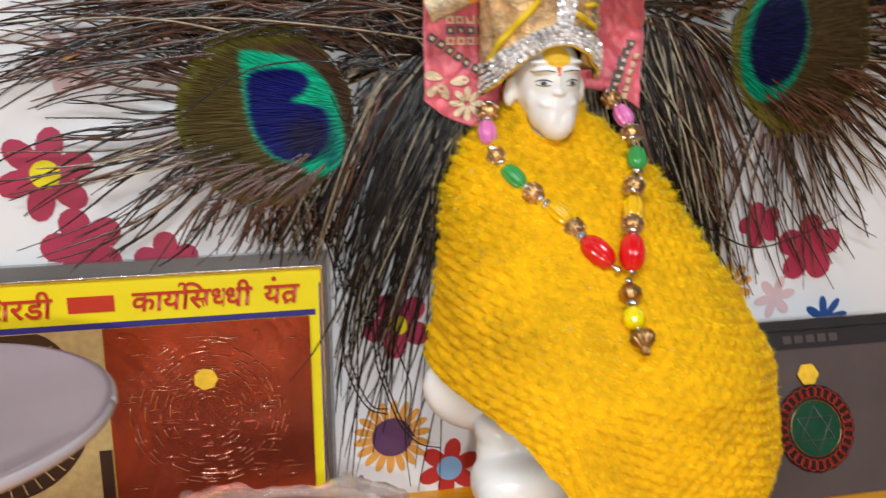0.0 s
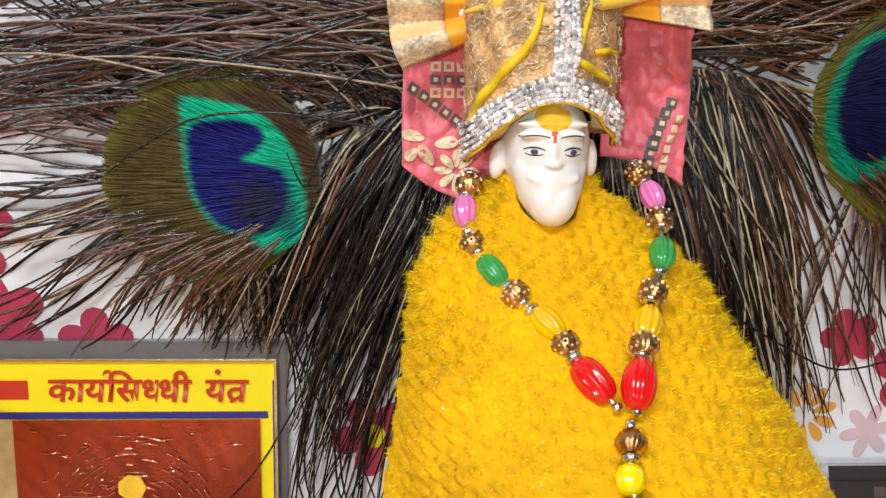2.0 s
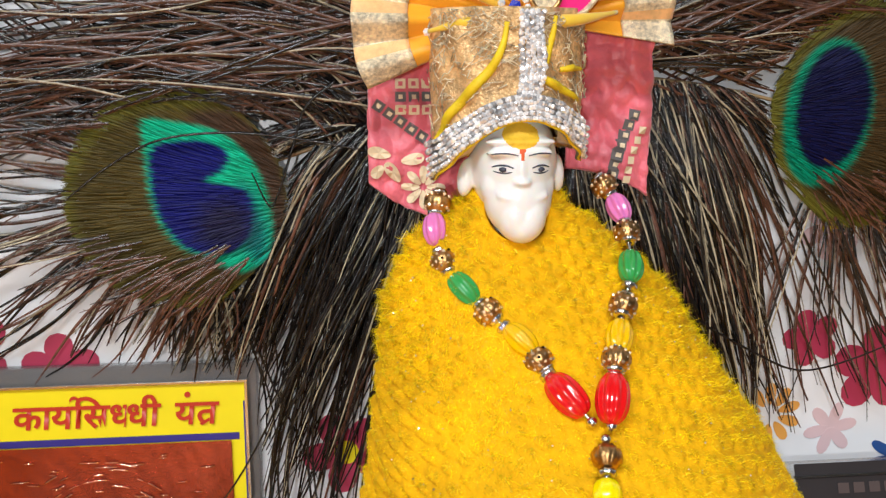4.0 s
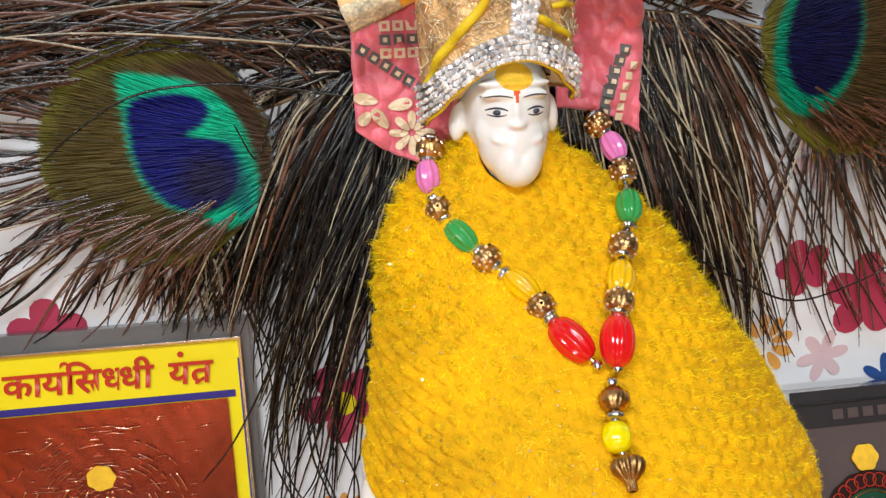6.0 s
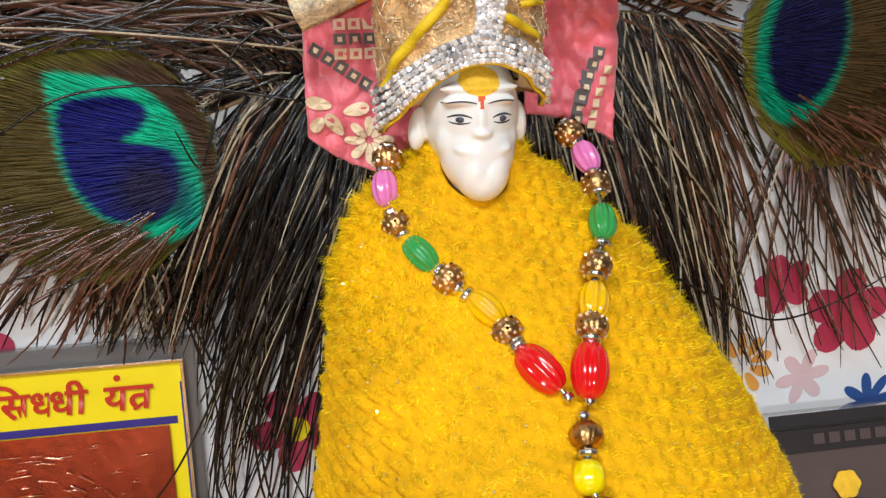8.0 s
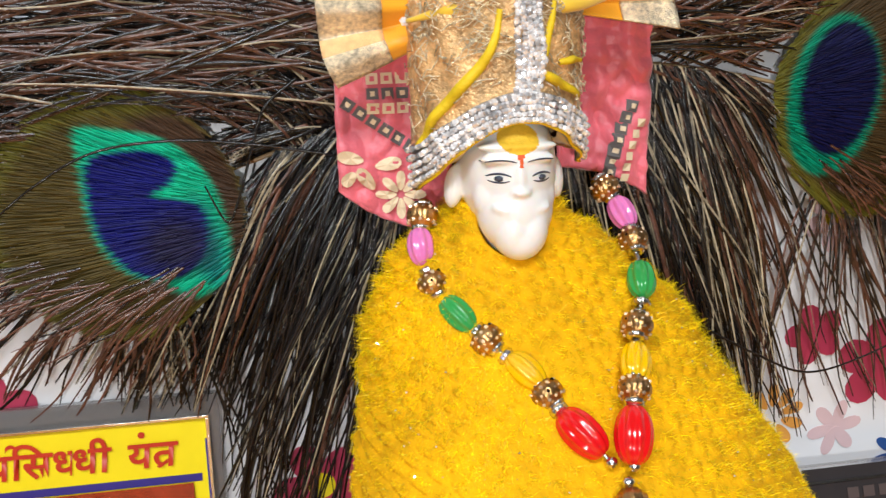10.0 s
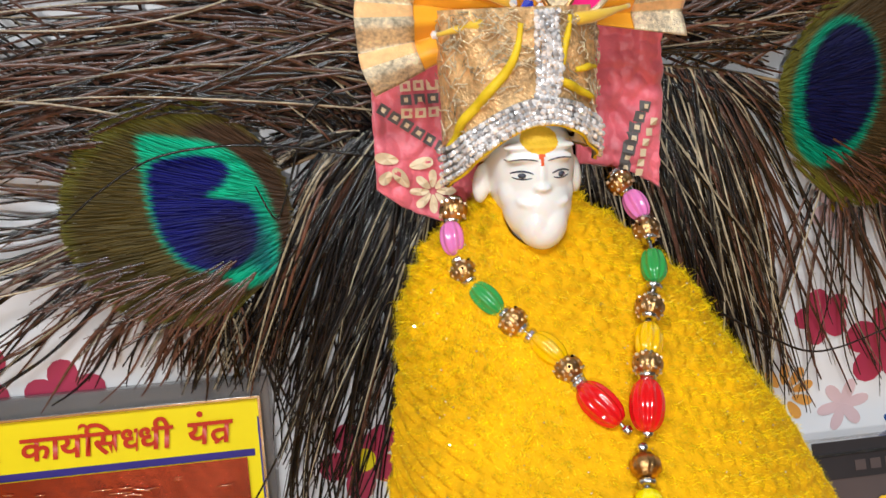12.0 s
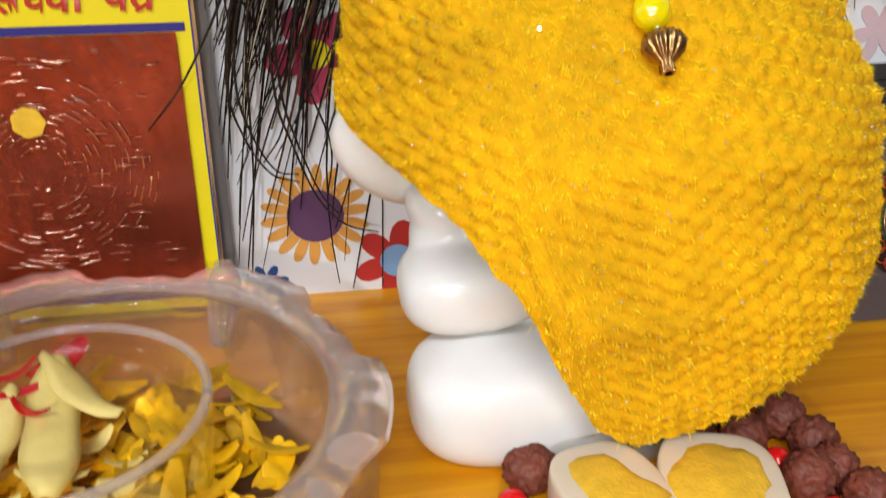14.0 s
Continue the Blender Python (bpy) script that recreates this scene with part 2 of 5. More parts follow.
# Embossed ridges in a much lighter copper, which paints in their glints.
COPPER_GLINT = material("glint_coloured_copper_ridge", (0.95, 0.60, 0.46), 0.16, metal=1.0, vary=0.3, scale=600, bump=0.2)

# ---- mesh tools ----


def mesh_object(name, verts, faces, mat, parent=None, smooth=True, label=""):
    me = bpy.data.meshes.new(name)
    me.from_pydata(verts, [], faces)
    if smooth:
        me.shade_smooth()
    for mm in (mat if isinstance(mat, (list, tuple)) else [mat]):
        me.materials.append(mm)
    ob = new(name, me)
    if parent:
        ob.parent = parent
    if label:
        ob["label"] = label
    return ob


def part(name, bm, mat, parent=None, label="", smooth=True):
    me = bpy.data.meshes.new(name)
    bm.normal_update()
    bm.to_mesh(me)
    bm.free()
    if smooth:
        me.shade_smooth()
    me.materials.append(mat)
    ob = new(name, me)
    if parent:
        ob.parent = parent
    if label:
        ob["label"] = label
    return ob


def thing(name, label, category, at=(0, 0, 0), group="", kind=""):
    ob = new(name)
    ob.empty_display_size = 0.005
    ob.location = at
    return tagged(ob, label, category, group, kind)


def local(parent, p):
    """A world place in the frame of a thing that is only moved."""
    return Vector(p) - parent.location


def box(bm, lo, hi, bevel=0.0):
    lo, hi = Vector(lo), Vector(hi)
    made = bmesh.ops.create_cube(bm, size=1.0, matrix=Matrix.Translation((lo + hi) / 2) @ Matrix.Diagonal((*(hi - lo), 1)))
    if bevel:
        edges = {e for v in made["verts"] for e in v.link_edges}
        bmesh.ops.bevel(bm, geom=list(edges), offset=bevel, segments=2, affect="EDGES", profile=0.5)
    return bm


def box_part(name, lo, hi, mat, parent=None, bevel=0.0, label=""):
    o = parent.location if parent else Vector()
    return part(name, box(bmesh.new(), Vector(lo) - o, Vector(hi) - o, bevel), mat, parent, label, smooth=False)


def lathe(profile, n=32, lobes=0, lobe=0.0):
    """Vertices and faces of a turned shape from (radius, height) pairs; lobes press flutes into it."""
    verts, faces = [], []
    for r, h in profile:
        for i in range(n):
            a = 2 * math.pi * i / n
            k = 1 + lobe * math.cos(lobes * a) if lobes else 1
            verts.append((r * k * math.cos(a), r * k * math.sin(a), h))
    for j in range(len(profile) - 1):
        for i in range(n):
            a, b = j * n + i, j * n + (i + 1) % n
            faces.append((a, b, b + n, a + n))
    return verts, faces


def flat_shape(name, outline, y, thick, mat, parent, label=""):
    """A thin plate facing -y with the given (x, z) outline, front face at y."""
    o = parent.location if parent else Vector()
    n = len(outline)
    verts = [(x - o.x, y - o.y, z - o.z) for x, z in outline] + [(x - o.x, y + thick - o.y, z - o.z) for x, z in outline]
    faces = [tuple(range(n)), tuple(range(2 * n - 1, n - 1, -1))] + [(i, i + n, (i + 1) % n + n, (i + 1) % n) for i in range(n)]
    me = bpy.data.meshes.new(name)
    me.from_pydata(verts, [], faces)
    bm = bmesh.new()
    bm.from_mesh(me)
    bmesh.ops.recalc_face_normals(bm, faces=bm.faces)
    bm.to_mesh(me)
    bm.free()
    me.materials.append(mat)
    ob = new(name, me)
    ob.parent = parent
    if label:
        ob["label"] = label
    return ob


def ellipse(cx, cz, rx, rz, n=32, wob=0.0, lobes=8, turn=0.0):
    out = []
    for i in range(n):
        a = 2 * math.pi * i / n
        k = 1 + wob * math.cos(lobes * a)
        x, z = rx * k * math.cos(a), rz * k * math.sin(a)
        out.append((cx + x * math.cos(turn) - z * math.sin(turn), cz + x * math.sin(turn) + z * math.cos(turn)))
    return out


def rect(x0, z0, x1, z1):
    return [(x0, z0), (x1, z0), (x1, z1), (x0, z1)]


def tube(path, radius, n=8, closed=False):
    """Vertices and faces of a round tube along a list of points; radius is a number or one per point."""
    verts, faces = [], []
    pts = [Vector(p) for p in path]
    m = len(pts)
    up = Vector((0.13, -0.9, 0.2))
    for j, p in enumerate(pts):
        d = (pts[min(j + 1, m - 1)] - pts[max(j - 1, 0)]).normalized()
        u = d.cross(up).normalized()
        w = d.cross(u)
        r = radius[j] if isinstance(radius, (list, tuple)) else radius
        for i in range(n):
            a = 2 * math.pi * i / n
            verts.append(tuple(p + r * (math.cos(a) * u + math.sin(a) * w)))
    for j in range(m - 1):
        for i in range(n):
            a, b = j * n + i, j * n + (i + 1) % n
            faces.append((a, b, b + n, a + n))
    faces += [tuple(range(n - 1, -1, -1)), tuple(range((m - 1) * n, m * n))]
    return verts, faces


def smooth_curve(points, steps):
    """Catmull-Rom curve through the points."""
    p = [Vector(q) for q in points]
    p = [2 * p[0] - p[1]] + p + [2 * p[-1] - p[-2]]
    out = []
    for i in range(1, len(p) - 2):
        for k in range(steps):
            t = k / steps
            out.append(0.5 * (2 * p[i] + (p[i + 1] - p[i - 1]) * t + (2 * p[i - 1] - 5 * p[i] + 4 * p[i + 1] - p[i + 2]) * t * t
                              + (3 * p[i] - p[i - 1] - 3 * p[i + 1] + p[i + 2]) * t ** 3))
    return out + [p[-2]]


def lerp_table(table, x):
    xs, ys = zip(*sorted(table))
    return float(np.interp(x, xs, ys))


# ---- the setting ----


def slab(name, lo, hi, mat, label, category="wall"):
    ob = box_part(name, lo, hi, mat)
    return tagged(ob, label, category, kind="structure")


back = slab("wall_back", (-0.6, WALL_Y, TABLE_Z - 0.02), (0.8, WALL_Y + 0.02, 0.7), WHITE, "white laminate backing panel printed with scattered flowers", "wall panel")
table = slab("tabletop", (-0.6, -0.06, TABLE_Z - 0.025), (0.8, WALL_Y, TABLE_Z), WOOD, "varnished orange wooden shelf top with visible grain", "shelf")
# Unseen room shell, added to shut out the world and shape bounce light.
slab("floor", (-2, -3, -0.95), (2.2, 0.5, -0.9), TILE, "unseen grey floor closing the room", "floor")
slab("wall_north", (-2, 0.5, -0.9), (2.2, 0.6, 1.8), PLASTER, "unseen plain grey wall closing the room")
slab("wall_south", (-2, -3.1, -0.9), (2.2, -3.0, 1.8), PLASTER, "unseen plain grey wall closing the room")
slab("wall_west", (-2.1, -3.1, -0.9), (-2, 0.6, 1.8), PLASTER, "unseen plain grey wall closing the room")
slab("wall_east", (2.2, -3.1, -0.9), (2.3, 0.6, 1.8), PLASTER, "unseen plain grey wall closing the room")
slab("ceiling", (-2.1, -3.1, 1.8), (2.3, 0.6, 1.9), PLASTER, "unseen plain grey ceiling closing the room", "ceiling")
shelf_base = thing("cabinet", "orange wooden cabinet under the shelf top", "cabinet", (0.1, 0.08, -0.9))
box_part("body", (-0.58, -0.04, -0.9), (0.78, 0.25, TABLE_Z - 0.026), WOOD, shelf_base)


def petal_outline(cx, cz, angle, r0, r1, width, n=14):
    """A rounded petal from radius r0 to r1."""
    out = []
    for i in range(n):
        a = 2 * math.pi * i / n
        u, v = (r0 + r1) / 2 + (r1 - r0) / 2 * math.cos(a), width * math.sin(a) * (1 + 0.25 * math.cos(a))
        out.append((cx + u * math.cos(angle) - v * math.sin(angle), cz + u * math.sin(angle) + v * math.cos(angle)))
    return out


def printed_flower(cx, cz, r, petals, petal_mat, heart_mat, heart=0.3, width=0.22, turn=0.0, inner=-0.05):
    for i in range(petals):
        flat_shape("petal", petal_outline(cx, cz, turn + 2 * math.pi * i / petals, r * inner, r, r * width), WALL_Y - 0.00013 - 0.00003 * i / petals * 6, 0.0001, petal_mat, back)
    if heart_mat:
        flat_shape("flower_heart", ellipse(cx, cz, r * heart, r * heart, 24), WALL_Y - 0.00040, 0.0001, heart_mat, back)


printed_flower(-0.042, 0.082, 0.0115, 6, CRIMSON, YELLOW, 0.3, 0.27, 0.3)
printed_flower(-0.038, 0.134, 0.0115, 6, CRIMSON, YELLOW, 0.34, 0.26, 0.5)
printed_flower(-0.035, 0.064, 0.0100, 5, CRIMSON, None, 0.3, 0.36, 0.6)
printed_flower(-0.016, 0.059, 0.0080, 5, CRIMSON, None, 0.3, 0.36, 1.6)
printed_flower(0.1615, 0.0530, 0.0103, 5, CRIMSON, None, 0.3, 0.36, 1.55)
printed_flower(0.1455, 0.0608, 0.0068, 5, CRIMSON, None, 0.3, 0.36, 1.9)
printed_flower(0.0415, 0.0385, 0.0095, 5, CRIMSON, YELLOW, 0.28, 0.33, 0.8)
printed_flower(0.0395, 0.0065, 0.0108, 18, ORANGE, PURPLE, 0.52, 0.10, 0.1, 0.3)
printed_flower(0.0555, -0.0045, 0.0090, 6, RED, SKYBLUE, 0.40, 0.26, 1.4)
printed_flower(0.137, 0.043, 0.0075, 10, ORANGE, None, 0.4, 0.16, 0.3, 0.3)
printed_flower(0.152, 0.039, 0.0065, 6, PALE_RED, None, 0.4, 0.22, 0.2)
printed_flower(0.169, 0.031, 0.0075, 8, NAVY, None, 0.4, 0.16, 0.2)
printed_flower(-0.034, 0.108, 0.0080, 6, PALE_RED, ORANGE, 0.32, 0.26, 0.1)
printed_flower(-0.046, 0.052, 0.0070, 8, SKYBLUE, None, 0.4, 0.16, 0.1)
printed_flower(0.148, 0.086, 0.0075, 6, PALE_RED, YELLOW, 0.3, 0.26, 0.4)
printed_flower(0.0290, -0.0080, 0.0045, 7, NAVY, None, 0.4, 0.2, 0.2)
from mathutils.bvhtree import BVHTree

# ---- the statue ----


def build_statue():
    """A seated marble figure as one plain smooth mesh, blended from rounded masses."""
    blobs = [
        # head, cheeks, beard, moustache, nose, brow, ears
        ((0.0706, 0.2000, 0.1045), (0.0074, 0.0100, 0.0105), 0),
        ((0.0707, 0.1955, 0.0990), (0.0058, 0.0058, 0.0068), 0),
        ((0.0697, 0.1934, 0.0962), (0.0030, 0.0038, 0.0044), -3),
        ((0.0722, 0.1934, 0.0962), (0.0030, 0.0038, 0.0044), 3),
        ((0.0710, 0.1932, 0.0948), (0.0036, 0.0036, 0.0034), 0),
        ((0.0687, 0.1917, 0.0993), (0.0025, 0.0017, 0.0010), 14),
        ((0.0727, 0.1917, 0.0993), (0.0025, 0.0017, 0.0010), -14),
        ((0.0670, 0.1950, 0.1010), (0.0028, 0.0028, 0.0036), 0),
        ((0.0740, 0.1950, 0.1010), (0.0028, 0.0028, 0.0036), 0),
        ((0.0704, 0.1905, 0.1021), (0.0016, 0.0014, 0.0008), 0),
        ((0.0703, 0.1910, 0.1042), (0.0010, 0.0014, 0.0034), 0),
        ((0.0703, 0.1920, 0.1068), (0.0056, 0.0021, 0.0011), 0),
        ((0.0704, 0.1926, 0.1085), (0.0060, 0.0024, 0.0009), 0),
        ((0.0625, 0.2000, 0.1018), (0.0015, 0.0020, 0.0034), 8),
        ((0.0786, 0.2005, 0.1024), (0.0012, 0.0020, 0.0034), -4),
        # neck, torso, seat
        ((0.0710, 0.2050, 0.0880), (0.0090, 0.0080, 0.0140), 0),
        ((0.0760, 0.2030, 0.0600), (0.0200, 0.0130, 0.0300), 0),
        ((0.0860, 0.1980, 0.0200), (0.0290, 0.0190, 0.0300), 0),
        # sleeve, wrist, bent knee, draped stone seat
        ((0.0535, 0.2010, 0.0305), (0.0118, 0.0060, 0.0088), 28),
        ((0.0600, 0.1935, 0.0225), (0.0075, 0.0060, 0.0048), 28),
        ((0.0605, 0.1930, 0.0190), (0.0070, 0.0062, 0.0065), 0),
        ((0.1000, 0.1880, -0.0040), (0.0120, 0.0120, 0.0090), 0),
    ]
    blocks = [
        ((0.0622, 0.1862, 0.0140), (0.0118, 0.0098, 0.0066), -4),
        ((0.0682, 0.1795, -0.0020), (0.0176, 0.0122, 0.0102), 0),
        ((0.0840, 0.1790, -0.0060), (0.0150, 0.0110, 0.0075), 0),
    ]
    bm = bmesh.new()
    for c, r, turn in blobs:
        bmesh.ops.create_icosphere(bm, subdivisions=4, radius=1.0, matrix=pose(*c, 0, turn, 0) @ Matrix.Diagonal((*r, 1)))
    for c, r, turn in blocks:
        # squared-off rounded masses
        place = pose(*c, 0, turn, 0) @ Matrix.Diagonal((*r, 1))
        for v in bmesh.ops.create_icosphere(bm, subdivisions=5, radius=1.0)["verts"]:
            v.co = place @ Vector([math.copysign(abs(q) ** 0.7, q) * 0.95 for q in v.co])
    me = bpy.data.meshes.new("raw_statue")
    bm.to_mesh(me)
    bm.free()
    raw = new("raw_statue", me)
    mod = raw.modifiers.new("blend", "REMESH")
    mod.mode, mod.voxel_size = "VOXEL", 0.00027
    sm = raw.modifiers.new("soften", "SMOOTH")
    sm.factor, sm.iterations = 0.5, 11
    done = bpy.data.meshes.new_from_object(raw.evaluated_get(bpy.context.evaluated_depsgraph_get()))
    bpy.data.objects.remove(raw)
    done.name = "statue"
    for mm in (MARBLE, PASTE, PAINT_DARK, PAINT_RED):
        done.materials.append(mm)
    for p in done.polygons:
        x, y, z = p.center
        p.use_smooth = True
        if y > 0.197 or z < 0.08:
            continue
        if ((x - 0.0703) / 0.0030) ** 2 + ((z - 0.1096) / 0.0021) ** 2 < 1:
            p.material_index = 1
        elif abs(x - 0.0703) < 0.00035 + 0.25 * max(0.0, z - 0.1066) and 0.1056 < z < 0.108:
            p.material_index = 3
        elif x < 0.0634 and z < 0.1002 + 0.25 * (0.0634 - x) and z > 0.09:
            p.material_index = 1
    bm = bmesh.new()
    bm.from_mesh(done)
    low = [v for v in bm.verts if v.co.z < 0.036]
    for k in range(48):
        bmesh.ops.smooth_vert(bm, verts=low, factor=0.5, use_axis_x=True, use_axis_y=True, use_axis_z=True)
    # painted brows and lids, as fine raised strokes of the same mesh
    tree = BVHTree.FromBMesh(bm)
    strokes = []
    for ex in (0.0673, 0.0736):
        strokes.append(([(ex + 0.0023 * u, 0.1068 - 0.00036 * u * u) for u in [k / 6 - 1 for k in range(13)]], 0.00013))
        strokes.append(([(ex + 0.0016 * u, 0.1048 - 0.00042 * u * u) for u in [k / 6 - 1 for k in range(13)]], 0.00017))
        strokes.append(([(ex + 0.0014 * u, 0.1035 + 0.00026 * u * u) for u in [k / 6 - 1 for k in range(13)]], 0.00013))
        strokes.append(([(ex + 0.0005 * u, 0.1041) for u in [k / 2 - 1 for k in range(5)]], 0.00046))
    for line, rad in strokes:
        path = []
        for x, z in line:
            hit = tree.ray_cast(Vector((x, 0.15, z)), Vector((0, 1, 0)))
            if hit[0]:
                path.append(hit[0])
        if len(path) < 3:
            continue
        m = len(path) - 1
        v, f = tube(path, [rad * (0.35 + 0.65 * math.sin(math.pi * (0.1 + 0.8 * k / m))) for k in range(m + 1)], 8)
        made = [bm.verts.new(c) for c in v]
        for q in f:
            face = bm.faces.new([made[k] for k in q])
            face.material_index, face.smooth = 2, True
    bm.to_mesh(done)
    bm.free()
    done.transform(Matrix.Translation((-0.08, -0.195, -TABLE_Z)))
    ob = new("statue", done)
    ob.location = (0.08, 0.195, TABLE_Z)
    return tagged(ob, "seated white marble statuette with yellow forehead paste", "statue")


build_statue()

# ---- the shawl ----
CENTRE = [(0.103, 0.0705), (0.098, 0.0708), (0.09, 0.0718), (0.08, 0.0745), (0.069, 0.0777), (0.055, 0.0815), (0.042, 0.085), (0.022, 0.088), (-0.011, 0.0885)]
HALF = [(0.103, 0.0068), (0.098, 0.0084), (0.09, 0.0190), (0.08, 0.0262), (0.069, 0.0300), (0.055, 0.0355), (0.042, 0.0405), (0.022, 0.0440), (-0.011, 0.0440)]
FRONT = [(0.103, 0.1990), (0.098, 0.1970), (0.09, 0.1935), (0.08, 0.1885), (0.069, 0.1795), (0.055, 0.1655), (0.042, 0.1575), (0.022, 0.1555), (0.005, 0.1600), (-0.011, 0.1660)]
HEM = [(-0.1, 0.039), (0.0425, 0.039), (0.050, 0.0372), (0.058, 0.0335), (0.066, 0.0245), (0.071, 0.0135), (0.077, 0.0030), (0.083, -0.0015), (0.09, 0.0018), (0.10, 0.0072), (0.11, 0.0112), (0.118, 0.0130), (0.124, 0.0120), (0.14, 0.0090)]
RIGHT_SHARE = [(0.103, 1.0), (0.069, 1.02), (0.055, 1.03), (0.042, 1.0), (0.030, 0.945), (0.018, 0.89), (-0.011, 0.86)]
MID_Y, REAR = 0.2035, 0.011


def shawl_point(theta, v):
    """theta: the turn round the body, 0 in front; v: 0 at the collar, 1 at the hem."""
    top = 0.1000 + 0.004 * (1 - math.cos(theta)) - 0.0085 * math.exp(-(theta / 0.6) ** 2)
    x_low = 0.088 + (0.044 if theta < 0 else 0.0385) * math.sin(theta)
    low = lerp_table(HEM, x_low) if abs(theta) < math.pi / 2 else (0.039 if theta < 0 else 0.0000)
    z = top + (low - top) * v
    c, w, f = lerp_table(CENTRE, z), lerp_table(HALF, z), lerp_table(FRONT, z)
    s, k = math.sin(theta), math.cos(theta)
    round_x, round_y = (0.9, 0.85) if s < 0 else (0.9 + 0.1 * abs(s), 0.85 + 0.15 * abs(s))
    if s > 0:
        w *= lerp_table(RIGHT_SHARE, z)
    x = c + w * math.copysign(abs(s) ** round_x, s)
    depth = (MID_Y - f) if k > 0 else REAR
    y = MID_Y - depth * math.copysign(abs(k) ** round_y, k)
    wave = 0.0006 * noise.noise((x * 90, z * 90, 3.1)) + 0.0005 * noise.noise((x * 260, z * 260, 7.7))
    return Vector((x + wave * s, y - wave * k, z))


def knit(x, z):
    """Loops of the knit in slanting staggered rows, 0 to 1."""
    b = (0.95 * z + 0.31 * x) / 0.0022
    a = (0.95 * x - 0.31 * z) / 0.0030 + 0.5 * (math.floor(b) % 2) + 0.3 * noise.noise((x * 150, z * 150, 9.0))
    return math.sin(math.pi * (b % 1.0)) * math.sin(math.pi * (a % 1.0))


def build_shawl():
    base = Vector((0.085, 0.19, TABLE_Z))
    root = thing("shawl", "bright yellow knitted fleece shawl draped round the statuette", "shawl", base)
    nu, nv = 330, 260
    verts, faces = [], []
    for side in (0, 1):
        for j in range(nv + 1):
            for i in range(nu + 1):
                th = math.radians(-150 + 300 * i / nu)
                p = shawl_point(th, j / nv)
                if not side:
                    p = p + Vector((math.sin(th), -math.cos(th), 0)) * 0.00085 * knit(p.x, p.z)
                else:
                    p = p + Vector((-math.sin(th) * 0.0016, math.cos(th) * 0.0016, 0))
                verts.append(tuple(p - base))
    row, lay = nu + 1, (nu + 1) * (nv + 1)
    for j in range(nv):
        for i in range(nu):
            a = j * row + i
            faces.append((a, a + row, a + row + 1, a + 1))
            faces.append((a + lay, a + 1 + lay, a + row + 1 + lay, a + row + lay))
    for i in range(nu):
        for j in (0, nv):
            a = j * row + i
            faces.append((a, a + 1, a + 1 + lay, a + lay))
    for j in range(nv):
        for i in (0, nu):
            a = j * row + i
            faces.append((a, a + row, a + row + lay, a + lay))
    mesh_object("cloth", verts, faces, FLEECE, root)
    # the nap: short bent fibres in the rows of the knit
    rng = np.random.default_rng(5)
    fv, ff = [], []
    for k in range(150000):
        th = rng.uniform(-1.75, 1.75)
        v = rng.uniform(0, 1.0) ** 0.75
        p = shawl_point(th, v)
        e1 = shawl_point(th + 0.01, v) - p
        e2 = shawl_point(th, min(v + 0.01, 1.0) if v < 0.99 else v - 0.01) - p
        n = e1.cross(e2)
        if v >= 0.99:
            n = -n
        if n.length == 0:
            continue
        n.normalize()
        if n.y * math.cos(th) > 0:
            n = -n
        loop = knit(p.x, p.z)
        if loop < (0.3 if v < 0.5 else 0.55) * rng.random():
            continue
        length = rng.uniform(0.0003, 0.0009) + 0.0006 * loop * rng.uniform(0.3, 1) + (rng.uniform(0.0004, 0.0016) if rng.random() < (0.2 if v < 0.55 else 0.05) else 0)
        length *= 1.0 if v < 0.5 else 0.7
        d = (n * rng.uniform(0.5, 1.0) + Vector((0.12 + rng.normal(0, 0.4), rng.normal(0, 0.3), -0.45 + rng.normal(0, 0.45)))).normalized()
        d2 = (d + Vector((rng.normal(0, 0.5), rng.normal(0, 0.3), -0.3 + rng.normal(0, 0.4)))).normalized()
        side = d.cross(n)
        if side.length < 1e-6:
            continue
        side = side.normalized() * rng.uniform(0.000014, 0.000042)
        o = p - base + n * (0.00074 * loop - 0.0001)
        m1 = o + d * length * 0.55
        i0 = len(fv)
        fv += [tuple(o - side), tuple(o + side), tuple(m1 - side * 0.8), tuple(m1 + side * 0.8), tuple(m1 + d2 * length * 0.5)]
        ff += [(i0, i0 + 1, i0 + 3, i0 + 2), (i0 + 2, i0 + 3, i0 + 4)]
    bits, bf = [], []
    for k in range(260):
        p = shawl_point(rng.uniform(-1.3, 1.3), rng.uniform(0.05, 1.0) ** 0.7) - base + Vector((0, -0.0012, 0))
        s = rng.uniform(0.00008, 0.00020)
        a = rng.uniform(0, 6.28)
        u, w = Vector((math.cos(a), rng.uniform(-0.4, 0.4), math.sin(a))) * s, Vector((-math.sin(a), rng.uniform(-0.4, 0.4), math.cos(a))) * s
        i0 = len(bits)
        bits += [tuple(p + u), tuple(p + w), tuple(p - u), tuple(p - w)]
        bf.append((i0, i0 + 1, i0 + 2, i0 + 3))
    mesh_object("glitter", bits, bf, STONE_CLEAR, root, smooth=False)["kind"] = "stuff"
    nap = mesh_object("nap", fv, ff, FIBRE, root)
    nap["kind"] = "stuff"


build_shawl()

